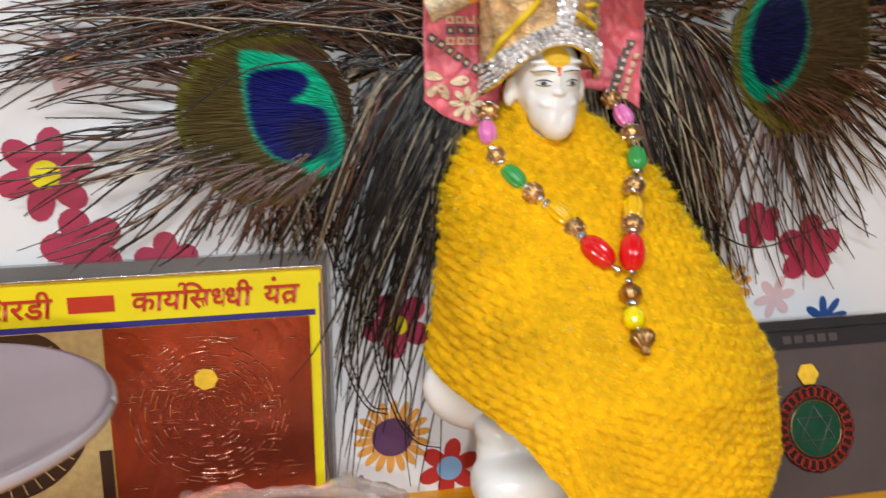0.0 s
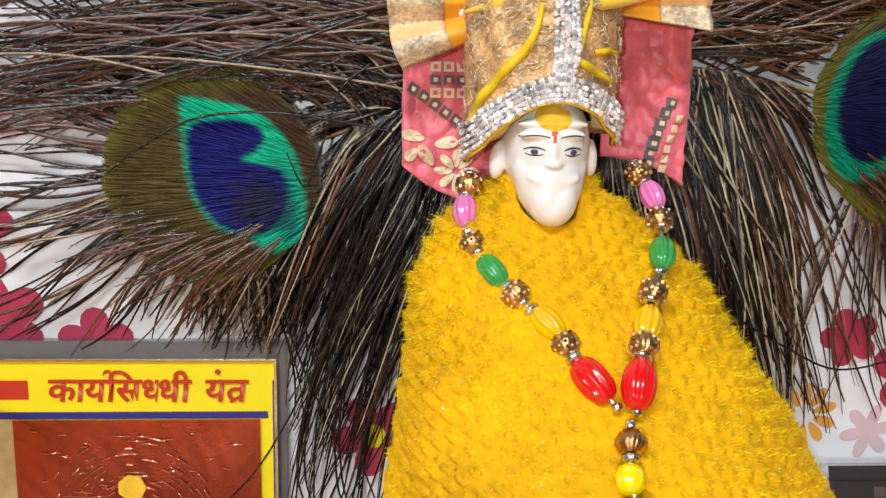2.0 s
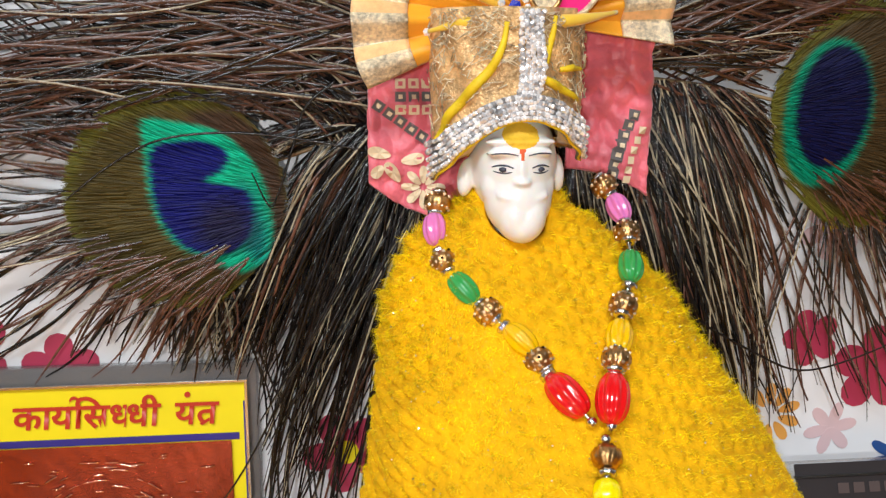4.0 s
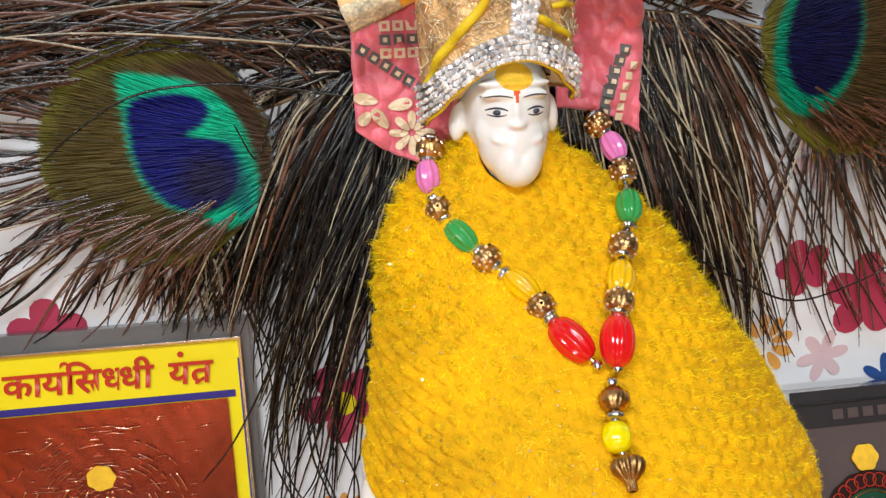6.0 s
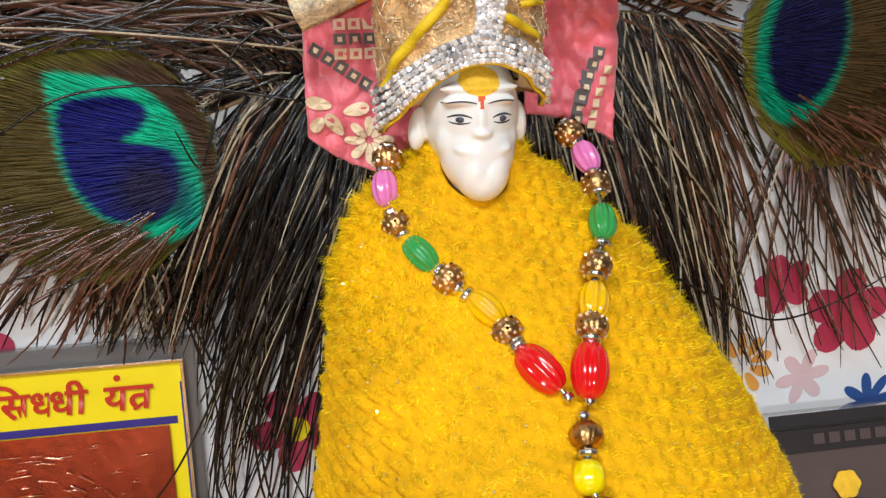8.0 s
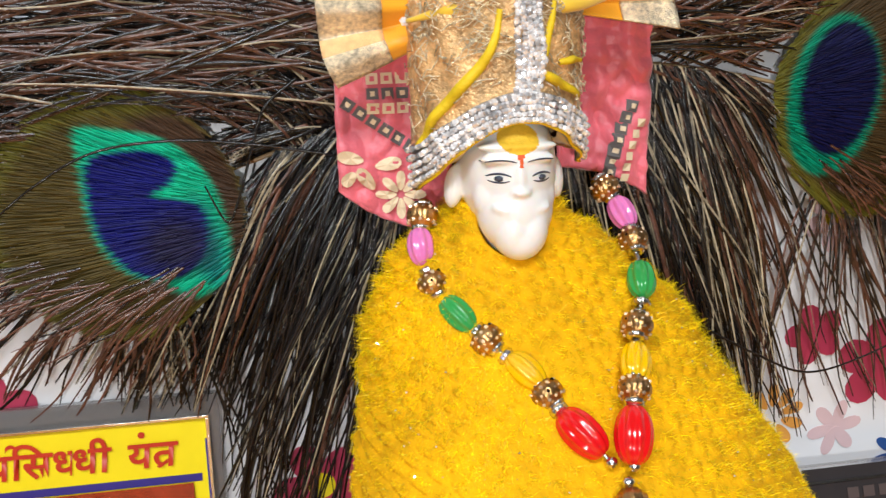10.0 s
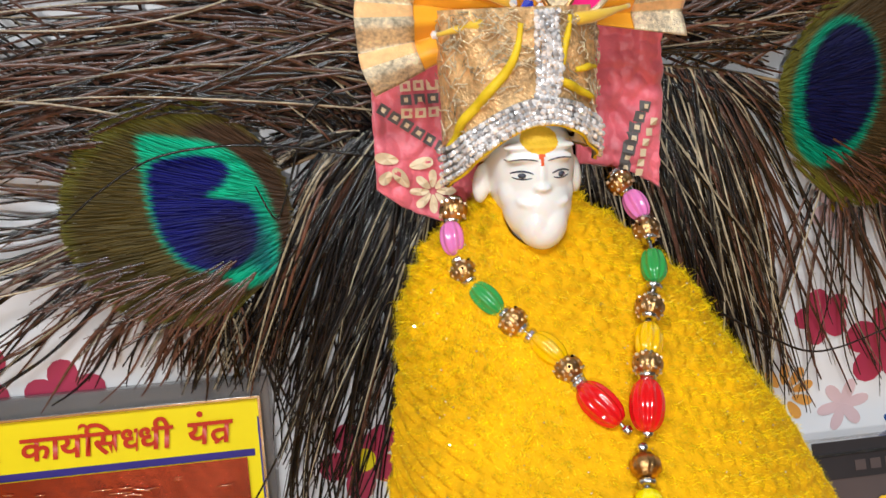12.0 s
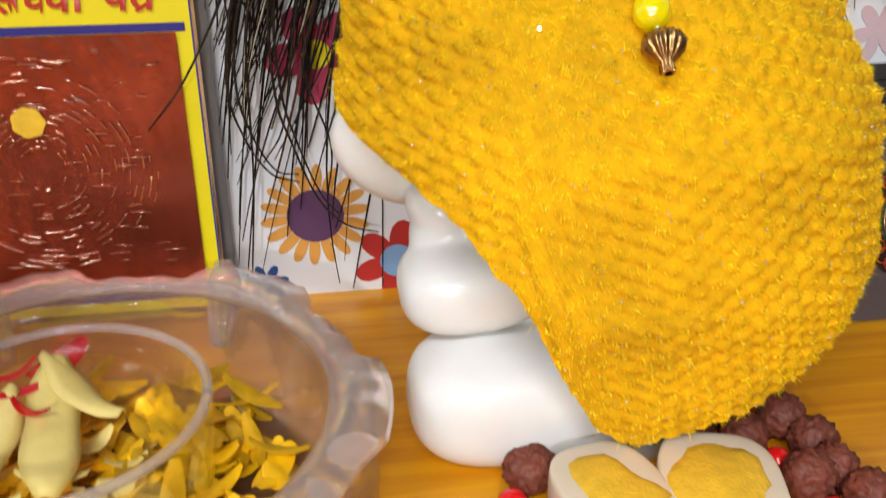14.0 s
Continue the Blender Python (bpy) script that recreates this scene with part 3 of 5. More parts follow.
def stone_mesh(places, size, rng):
    """Small faceted stones, one island each."""
    bm = bmesh.new()
    for p in places:
        bmesh.ops.create_icosphere(bm, subdivisions=1, radius=size * rng.uniform(0.8, 1.15),
                                   matrix=Matrix.Translation(p) @ Euler((rng.uniform(0, 3), rng.uniform(0, 3), rng.uniform(0, 3))).to_matrix().to_4x4())
    return bm


# ---- the bead necklace ----


def turned_bead(profile, n, lobes=0, lobe=0.0):
    v, f = lathe(profile, n, lobes, lobe)
    return v, f


def oval_profile(r, h, k=10):
    return [(max(0.00012, r * math.sin(math.pi * i / k) ** 0.75), -h * math.cos(math.pi * i / k)) for i in range(k + 1)]


def bead_at(name, p, d, shape, mat, parent, label=""):
    v, f = shape
    q = Vector(d).to_track_quat("Z", "Y").to_matrix().to_4x4()
    m = Matrix.Translation(local(parent, p)) @ q
    return mesh_object(name, [tuple(m @ Vector(c)) for c in v], f, mat, parent, label=label)


def build_necklace():
    root = thing("necklace", "beaded necklace of coloured fluted oval and gold beads on the shawl", "necklace", (0.08, 0.175, 0.06))
    big = turned_bead(oval_profile(0.0026, 0.0042, 14), 60, 10, 0.07)
    mid = turned_bead(oval_profile(0.0021, 0.0033, 12), 60, 9, 0.095)
    pink = turned_bead(oval_profile(0.0020, 0.0030, 12), 60, 8, 0.08)
    ringed = turned_bead([(0.0006, -0.0017), (0.0015, -0.0017), (0.0016, -0.0013), (0.0021, -0.0010), (0.0023, -0.0004), (0.0023, 0.0004), (0.0021, 0.0010), (0.0016, 0.0013), (0.0015, 0.0017), (0.0006, 0.0018)], 36, 12, 0.06)
    wheel = turned_bead([(0.0005, -0.0006), (0.0012, -0.0005), (0.0014, 0), (0.0012, 0.0005), (0.0005, 0.0006)], 30, 10, 0.09)
    seed = turned_bead(oval_profile(0.0009, 0.0008, 8), 16)
    lemon = turned_bead(oval_profile(0.0022, 0.0024, 12), 40, 9, 0.03)
    finial = turned_bead([(0.0005, -0.0034), (0.0008, -0.0033), (0.0007, -0.0020), (0.0012, -0.0016), (0.0022, -0.0004), (0.0025, 0.0005), (0.0022, 0.0013), (0.0009, 0.0020)], 84, 14, 0.08)
    left = [(0.0577, 0.2010, 0.0972), (0.0570, 0.1985, 0.0930), (0.0582, 0.1955, 0.0880), (0.0612, 0.1920, 0.0840), (0.0648, 0.1890, 0.0808), (0.0672, 0.1875, 0.0785), (0.0697, 0.1855, 0.0768), (0.0722, 0.1830, 0.0740), (0.0735, 0.1812, 0.0720), (0.0758, 0.1780, 0.0698), (0.0790, 0.1748, 0.0665)]
    right = [(0.0887, 0.2055, 0.0992), (0.0908, 0.2030, 0.0955), (0.0912, 0.1990, 0.0918), (0.0902, 0.1930, 0.0870), (0.0890, 0.1900, 0.0842), (0.0872, 0.1870, 0.0818), (0.0853, 0.1825, 0.0778), (0.0840, 0.1795, 0.0750), (0.0835, 0.1782, 0.0732), (0.0824, 0.1755, 0.0700), (0.0818, 0.1735, 0.0662)]
    kinds_left = ["gold", "pink", "gold", "green", "gold", "wheel", "amber", "gold", "wheel", "red", "seed"]
    kinds_right = ["gold", "pink", "gold", "green", "wheel", "gold", "amber", "gold", "wheel", "red", "seed"]
    shapes = {"gold": (ringed, GOLD, "gold_bead"), "pink": (pink, BEAD_PINK, "pink_bead"), "green": (mid, BEAD_GREEN, "green_bead"), "amber": (mid, BEAD_YELLOW, "amber_bead"),
              "red": (big, BEAD_RED, "red_bead"), "seed": (seed, SILVER, "silver_bead"), "wheel": (wheel, SILVER, "silver_spacer")}
    for places, kinds in ((left, kinds_left), (right, kinds_right)):
        line = smooth_curve(places, 6)
        v, f = tube([local(root, p) for p in line], 0.0004, 6)
        mesh_object("thread", v, f, SILVER, root)
        for i, (p, k) in enumerate(zip(places, kinds)):
            d = line[min(6 * i + 2, len(line) - 1)] - line[max(6 * i - 2, 0)]
            s, mm, nm = shapes[k]
            bead_at(nm, p, d, s, mm, root)
            if k == "gold":
                q = d.to_track_quat("Z", "Y")
                stones = [Vector(p) - root.location + q @ Vector((0.00205 * math.cos(a), 0.00205 * math.sin(a), z)) for z in (-0.0011, 0.0, 0.0011) for a in [2 * math.pi * m / 11 + 300 * z for m in range(11)]]
                part("crystal_ring", stone_mesh(stones, 0.00034, random.Random(i)), GOLD_STONE, root, smooth=False)["kind"] = "stuff"
                for e in (-0.0019, 0.0019):
                    bead_at("silver_spacer", Vector(p) + d.normalized() * e, d, wheel, SILVER, root)
        for i in (2, 9):
            d = line[6 * i + 2] - line[6 * i - 2]
            bead_at("silver_spacer", Vector(places[i]) - d.normalized() * (0.0021 if i == 2 else 0.0047), d, wheel, SILVER, root)
    drop = [(0.0806, 0.1725, 0.0645), (0.0803, 0.1705, 0.0625), (0.0798, 0.1685, 0.0608), (0.0790, 0.1655, 0.0590), (0.0797, 0.1622, 0.0555)]
    v, f = tube([local(root, p) for p in smooth_curve(drop, 5)], 0.0005, 6)
    mesh_object("thread", v, f, SILVER, root)
    down = Vector(drop[3]) - Vector(drop[0])
    for p, s, mm, nm in ((drop[0], seed, SILVER, "silver_bead"), (drop[1], ringed, GOLD, "gold_bead"), (drop[2], wheel, SILVER, "silver_spacer"), (drop[3], lemon, BEAD_LEMON, "lemon_bead")):
        bead_at(nm, p, down, s, mm, root)
    bead_at("finial", drop[4], Vector(drop[0]) - Vector(drop[4]), finial, GOLD, root, "ribbed antique gold drop finial")


build_necklace()

# ---- the turban ----


def cap_point(theta, v, out=0.0):
    """The cap over the head: theta 0 in front, v 0 at the rim and 1 at the crown."""
    rim = 0.1045 + 0.0088 * max(0.0, math.cos(theta)) ** 2 + 0.0015 * math.sin(theta)
    z = rim + (0.1300 - rim) * v
    rx, ry = 0.0126 + 0.0006 * v + out, 0.0135 - 0.0010 * v + out
    pleat = 0.00035 * math.sin(14 * theta + 9 * v)
    return Vector((0.0700 + (rx + pleat) * math.sin(theta), 0.2045 - (ry + pleat) * math.cos(theta), z))


def build_turban():
    base = Vector((0.07, 0.2045, 0.104))
    root = thing("turban", "orange brocade turban with rhinestone band, pleated lace fan and magenta drop", "turban", base)
    rng = random.Random(3)
    verts, faces = [], []
    nu, nv = 96, 24
    for j in range(nv + 1):
        for i in range(nu):
            verts.append(tuple(cap_point(2 * math.pi * i / nu, j / nv) - base))
    for j in range(nv):
        for i in range(nu):
            a, b = j * nu + i, j * nu + (i + 1) % nu
            faces.append((a, b, b + nu, a + nu))
    faces.append(tuple(range(nv * nu, (nv + 1) * nu)))
    mesh_object("cap", verts, faces, BROCADE, root, label="gold and copper brocade cap")
    v, f = [], []
    for i in range(nu):
        th = 2 * math.pi * i / nu
        q = cap_point(th, 0.02) - base
        v += [tuple(q), (0.0004 + 0.0078 * math.sin(th), -0.0042 - 0.0098 * math.cos(th), q.z + 0.0022)]
    f = [(2 * i, 2 * ((i + 1) % nu), 2 * ((i + 1) % nu) + 1, 2 * i + 1) for i in range(nu)]
    mesh_object("lining", v, f, YELLOW_SILK, root).modifiers.new("thick", "SOLIDIFY").thickness = 0.0003
    # rhinestone band round the brow and up the front
    brow, strip = [], []
    for i in range(78):
        th = -1.5 + 3.0 * i / 77
        for k in range(5):
            brow.append(cap_point(th + 0.015 * (k % 2) + rng.uniform(-0.012, 0.012), -0.05 + 0.050 * k, 0.0012 + rng.uniform(-0.0002, 0.0003)) - base)
    for i in range(38):
        v = 0.12 + 0.83 * i / 37
        for k in range(5):
            th = 0.02 + 0.16 * v + 0.05 * math.sin(v * 5.0) + (k - 2) * 0.062 + rng.uniform(-0.012, 0.012)
            strip.append(cap_point(th, v, 0.0012) - base)
    part("rhinestone_band", stone_mesh(brow, 0.00052, rng), STONE_CLEAR, root, "silver rhinestone brow band", smooth=False)["kind"] = "stuff"
    part("rhinestone_strip", stone_mesh(strip, 0.00052, rng), STONE_CLEAR, root, "silver rhinestone strip", smooth=False)["kind"] = "stuff"
    v, f = [], []
    for i in range(65):
        th = -1.52 + 3.04 * i / 64
        for vv in (-0.08, 0.18):
            v.append(tuple(cap_point(th, vv, 0.0007) - base))
    for i in range(64):
        f.append((2 * i, 2 * i + 2, 2 * i + 3, 2 * i + 1))
    band = mesh_object("band_backing", v, f, PAVE, root)
    band.modifiers.new("thick", "SOLIDIFY").thickness = 0.0006
    # yellow cords that sweep up to the knot
    sweeps = [
        # one edges the brow band and swings up beside the strip, the rest are short tucks on the other side
        ([(-1.28, 0.16), (-1.05, 0.24), (-0.80, 0.31), (-0.55, 0.38), (-0.33, 0.50), (-0.22, 0.66), (-0.17, 0.86)], 0.00085),
        ([(0.24, 0.34), (0.42, 0.31), (0.66, 0.30), (0.92, 0.29)], 0.00075),
        ([(0.24, 0.38), (0.33, 0.54), (0.40, 0.72), (0.42, 0.92)], 0.00065),
        ([(0.55, 0.46), (0.78, 0.52), (1.02, 0.55)], 0.00060),
    ]
    for bends, rad in sweeps:
        line = smooth_curve([(th, 0, vv) for th, vv in bends], 8)
        v, f = tube([cap_point(q.x, q.z, 0.0004) - base for q in line], [rad * (0.55 + 0.45 * math.sin(math.pi * min(1, 0.1 + k / len(line)))) for k in range(len(line))], 10)
        mesh_object("cord", v, f, YELLOW_CORD, root)
    v, f = tube([cap_point(-1.45 + 2.9 * k / 40, -0.075, 0.0006) - base for k in range(41)], 0.00026, 8)
    mesh_object("cord", v, f, YELLOW_CORD, root)
    # crumpled gold thread over the brocade
    threads, tf = [], []
    for k in range(100):
        th, vv = rng.uniform(-1.4, 1.4), rng.uniform(0.25, 0.95)
        path = []
        for i in range(9):
            path.append(cap_point(th, min(vv, 0.98), rng.uniform(0.0002, 0.0008)) - base)
            th, vv = th + rng.uniform(-0.13, 0.13), vv + rng.uniform(-0.06, 0.06)
        v, f = tube(path, rng.uniform(0.00007, 0.00013), 5)
        n0 = len(threads)
        threads += v
        tf += [tuple(i + n0 for i in q) for q in f]
    mesh_object("gold_thread", threads, tf, LACE, root)["kind"] = "stuff"
    # the fan: a pleated half round with a lace border
    cx, cz = 0.0725, 0.1285
    n, rings = 168, 12
    for name, r0, r1, mat in (("fan", 0.002, 0.0205, ORANGE_SILK), ("lace_border", 0.0195, 0.0290, LACE)):
        v, f = [], []
        for j in range(rings + 1):
            r = r0 + (r1 - r0) * j / rings
            for i in range(n + 1):
                a = math.radians(-9 + 213 * i / n)
                fold = abs(((i / n * 9 + 0.5 * math.sin(i / n * 7)) % 1.0) - 0.5) * 2
                edge = 1 + 0.025 * math.sin(i / n * 40) * noise.noise((i / n * 9, 0, 2.0)) + 0.03 * noise.noise((i / n * 6, 3.0, 1.0)) - 0.05 * max(0.0, math.cos(a))
                y = 0.2075 - (0.0005 + 0.10 * min(r, 0.024)) * fold - 0.0008 * noise.noise((r * 200, a * 3, 1.0)) - (0.0006 if name == "lace_border" else 0)
                v.append(tuple(Vector((cx + r * edge * math.cos(a), y, cz + r * edge * math.sin(a))) - base))
        for j in range(rings):
            for i in range(n):
                a = j * (n + 1) + i
                f.append((a, a + 1, a + n + 2, a + n + 1))
        ob = mesh_object(name, v, f, [mat, PEACH_SILK], root)
        if name == "lace_border":
            for p in ob.data.polygons:
                turn = ((p.index % n) / n * 9 + 0.5 * math.sin((p.index % n) / n * 7)) % 1.0
                p.material_index = 1 if 0.52 < turn < 0.80 else 0
        ob.modifiers.new("thick", "SOLIDIFY").thickness = 0.0004
    for deg in (20, 75, 112, 150):
        a = math.radians(deg)
        p0, p1 = Vector((cx + 0.003 * math.cos(a), 0.2045, cz + 0.003 * math.sin(a))), Vector((cx + 0.020 * math.cos(a), 0.2040, cz + 0.020 * math.sin(a)))
        v, f = tube([p0.lerp(p1, t) - base for t in (0, 0.3, 0.7, 1)], [0.0005, 0.0012, 0.0018, 0.0012], 10)
        mesh_object("silk_fold", v, f, YELLOW_SILK, root)
    for p1, p2 in (((0.0560, 0.2000, 0.1262), (0.0625, 0.1955, 0.1277)), ((0.0880, 0.2000, 0.1296), (0.0790, 0.1950, 0.1280))):
        line = smooth_curve([(0.0693, 0.1945, 0.1275), p2, p1], 8)
        v, f = tube([q - base for q in line], [0.0004 + 0.0007 * math.sin(math.pi * min(1, 0.15 + k / len(line))) for k in range(len(line))], 12)
        mesh_object("silk_fold", v, f, YELLOW_SILK, root)
    # rows of little crystals on the pleats
    for x0, z0, dx, dz in ((0.0575, 0.1345, 0.0014, -0.0004), (0.0560, 0.1262, 0.0016, -0.0001)):
        part("crystal_row", stone_mesh([Vector((x0 + dx * i, 0.2025, z0 + dz * i)) - base for i in range(4)], 0.0007, rng), STONE_CLEAR, root, smooth=False)
    # magenta drop with a wire rim, gold swirl and the blue jewel
    flat_shape("magenta_drop", ellipse(0.0785, 0.1370, 0.0060, 0.0085, 40, turn=-0.1), 0.1965, 0.0016, PINK_SILK, root, "magenta silk drop")
    v, f = tube([Vector((x, 0.1962, z)) - base for x, z in ellipse(0.0785, 0.1370, 0.0063, 0.0088, 40, turn=-0.1) + ellipse(0.0785, 0.1370, 0.0063, 0.0088, 40, turn=-0.1)[:1]], 0.0005, 8)
    mesh_object("drop_rim", v, f, LACE, root)
    flat_shape("gold_swirl", ellipse(0.0745, 0.1325, 0.0026, 0.0032, 30), 0.1950, 0.0015, LACE, root)
    v, f = tube([Vector((x, 0.1948, z)) - base for x, z in ellipse(0.0745, 0.1325, 0.0026, 0.0032, 30) + ellipse(0.0745, 0.1325, 0.0026, 0.0032, 30)[:1]], 0.0004, 8)
    mesh_object("swirl_rim", v, f, GOLD, root)
    jewel = part("jewel", stone_mesh([Vector((0.0693, 0.1938, 0.1300)) - base], 0.0013, rng), BEAD_BLUE, root, "faceted blue jewel", smooth=False)
    part("jewel_stones", stone_mesh([Vector((0.0693 + 0.0022 * math.cos(a), 0.1943, 0.1300 + 0.0022 * math.sin(a))) for a in [2 * math.pi * i / 11 for i in range(11)]], 0.0007, rng), STONE_CLEAR, jewel, smooth=False).location = -base


build_turban()

# ---- the printed scarf behind the head ----


def build_scarf():
    base = Vector((0.0735, 0.219, 0.092))
    root = thing("scarf", "rose-pink printed cotton scarf hanging behind the turban", "scarf", base)
    for name, x0, x1, low_in, low_out, sgn in (("left_fall", 0.0465, 0.066, 0.0915, 0.0985, -1), ("right_fall", 0.0845, 0.1005, 0.1010, 0.0955, 1)):
        nu, nv = 40, 60
        v, f = [], []

        def cloth_y(x, z):
            s = min(1.0, max(0.0, (x - x0) / (x1 - x0)))
            outer = 1 - s if sgn < 0 else s
            return (0.2185 + 0.0010 * math.sin(s * 5 + 1) + 0.0022 * noise.noise((x * 200, z * 130, 2.0)) + 0.0011 * noise.noise((x * 520, z * 420, 5.0)) - 0.0015 * outer)

        def prints(name, outline, lift, mat):
            """A printed shape that follows the folds of the cloth."""
            cxx, czz = sum(q[0] for q in outline) / len(outline), sum(q[1] for q in outline) / len(outline)
            pts = [(cxx, czz)] + list(outline)
            vv = [tuple(Vector((px, cloth_y(px, pz) - lift, pz)) - base) for px, pz in pts]
            n = len(outline)
            mesh_object(name, vv, [(0, 1 + i, 1 + (i + 1) % n) for i in range(n)], mat, fall, smooth=False)
        for j in range(nv + 1):
            for i in range(nu + 1):
                s = i / nu
                x = x0 + (x1 - x0) * s
                outer = 1 - s if sgn < 0 else s
                low = low_in + (low_out - low_in) * outer ** 2.5
                z = 0.128 + (low - 0.128) * j / nv
                y = cloth_y(x, z)
                v.append(tuple(Vector((x, y, z)) - base))
        for j in range(nv):
            for i in range(nu):
                a = j * (nu + 1) + i
                f.append((a, a + nu + 1, a + nu + 2, a + 1))
        fall = mesh_object(name, v, f, ROSE_CLOTH, root)
        fall.modifiers.new("thick", "SOLIDIFY").thickness = 0.0006
        fall.modifiers["thick"].offset = 1.0
        if sgn < 0:
            for i in range(8):
                prints("printed_petal", petal_outline(0.0568, 0.0978, 2 * math.pi * i / 8, 0.0006, 0.0042, 0.00075), 0.0010, CREAM_PRINT)
            for cx, cz, an, ln in ((0.0492, 0.1042, 2.9, 0.0030), (0.0515, 0.1000, 2.2, 0.0032), (0.0540, 0.1030, 0.2, 0.0030), (0.0600, 0.1025, 0.9, 0.0028), (0.0485, 0.1012, 4.0, 0.0020)):
                prints("printed_petal", petal_outline(cx, cz, an, -ln / 2, ln, 0.0011), 0.0010, CREAM_PRINT)
            for r in range(3):
                for c in range(4):
                    cx, cz = 0.0525 + 0.0025 * c, 0.1172 - 0.0024 * r
                    prints("printed_square", rect(cx - 0.0010, cz - 0.0009, cx + 0.0010, cz + 0.0009), 0.0009, CREAM_PRINT if r != 1 else GREY_PRINT)
                    prints("printed_dot", rect(cx - 0.0004, cz - 0.0004, cx + 0.0004, cz + 0.0004), 0.0011, ROSE_CLOTH if r != 1 else CREAM_PRINT)
            for i in range(6):
                cx, cz = 0.0485 + 0.0020 * i, 0.1130 - 0.0014 * i
                prints("printed_square", ellipse(cx, cz, 0.0014, 0.0014, 4, turn=0.2), 0.0010, GREY_PRINT)
                prints("printed_dot", ellipse(cx, cz, 0.0006, 0.0006, 4, turn=0.2), 0.0012, CREAM_PRINT)
        else:
            for i in range(7):
                cx, cz = 0.0935 + 0.0035 * (i / 6) ** 1.7, 0.1000 + 0.0019 * i
                prints("printed_square", ellipse(cx, cz, 0.0014, 0.0014, 4, turn=0.6), 0.0010, GREY_PRINT)
                prints("printed_dot", ellipse(cx + 0.0002, cz, 0.0006, 0.0006, 4, turn=0.6), 0.0012, CREAM_PRINT)
                if i < 6:
                    prints("printed_square", ellipse(cx + 0.0026, cz - 0.0010, 0.0010, 0.0010, 4, turn=0.7), 0.0010, CREAM_PRINT)


build_scarf()

# ---- peacock feathers ----


def eye_material():
    """Colours come from the zones laid down barb by barb; each barb differs a little in tone."""
    m = material("feather_eye_iridescence", (0.1, 0.08, 0.03), 0.5, vary=0.2, bump=0.3, bump_scale=2600)
    nt, b = nodes_of(m)
    b.inputs["Specular IOR Level"].default_value = 0.15
    zone = nt.nodes.new("ShaderNodeAttribute")
    zone.attribute_name = "zone"
    tone = nt.nodes.new("ShaderNodeNewGeometry")
    mr = nt.nodes.new("ShaderNodeMapRange")
    mr.inputs["To Min"].default_value, mr.inputs["To Max"].default_value = 0.6, 1.3
    nt.links.new(tone.outputs["Random Per Island"], mr.inputs["Value"])
    sc = nt.nodes.new("ShaderNodeVectorMath")
    sc.operation = "SCALE"
    nt.links.new(zone.outputs["Color"], sc.inputs[0])
    nt.links.new(mr.outputs[0], sc.inputs["Scale"])
    nt.links.new(sc.outputs[0], b.inputs["Base Color"])
    return m


def share_inside(px, pz, outline, soft):
    """0 outside the outline, 1 inside, with a soft edge."""
    near, odd = np.full(px.shape, 1e9), np.zeros(px.shape, bool)
    for (ax, az), (bx, bz) in zip(outline, outline[1:] + outline[:1]):
        dx, dz = bx - ax, bz - az
        t = np.clip(((px - ax) * dx + (pz - az) * dz) / (dx * dx + dz * dz + 1e-16), 0, 1)
        near = np.minimum(near, np.hypot(px - ax - t * dx, pz - az - t * dz))
        cross = (az > pz) != (bz > pz)
        odd ^= cross & (px < ax + (pz - az) * dx / (dz if abs(dz) > 1e-12 else 1e-12))
    return np.clip(0.5 + np.where(odd, near, -near) / (2 * soft), 0, 1)


def lay_zones(ob, zones, root_x):
    """Writes the colour of each zone on the vertices; edges fray along the barbs, which fan out from root_x."""
    me = ob.data
    co = np.zeros(len(me.vertices) * 3, np.float32)
    me.vertices.foreach_get("co", co)
    x, z = co[0::3].astype(float), co[2::3].astype(float)
    ang, far = np.arctan2(z, x - root_x), np.hypot(z, x - root_x)
    fray = 0.00026 * np.sin(ang * 173) + 0.00022 * np.sin(ang * 391 + 2) + 0.00018 * np.sin(ang * 797 + 1)
    x, z = x + fray * (x - root_x) / (far + 1e-9), z + fray * z / (far + 1e-9)
    col = np.ones((len(x), 4))
    col[:, :3] = zones[0][1]
    for outline, tone, soft in zones[1:]:
        k = share_inside(x, z, outline, soft)[:, None]
        col[:, :3] = col[:, :3] * (1 - k) + np.array(tone) * k
    att = me.color_attributes.new("zone", "FLOAT_COLOR", "POINT")
    att.data.foreach_set("color", col.astype(np.float32).ravel())


def closed_curve(points, steps=6):
    loop = smooth_curve([(x, 0, z) for x, z in points[-2:] + points + points[:2]], steps)
    return [(p.x, p.z) for p in loop[2 * steps:-2 * steps + steps - 1]]


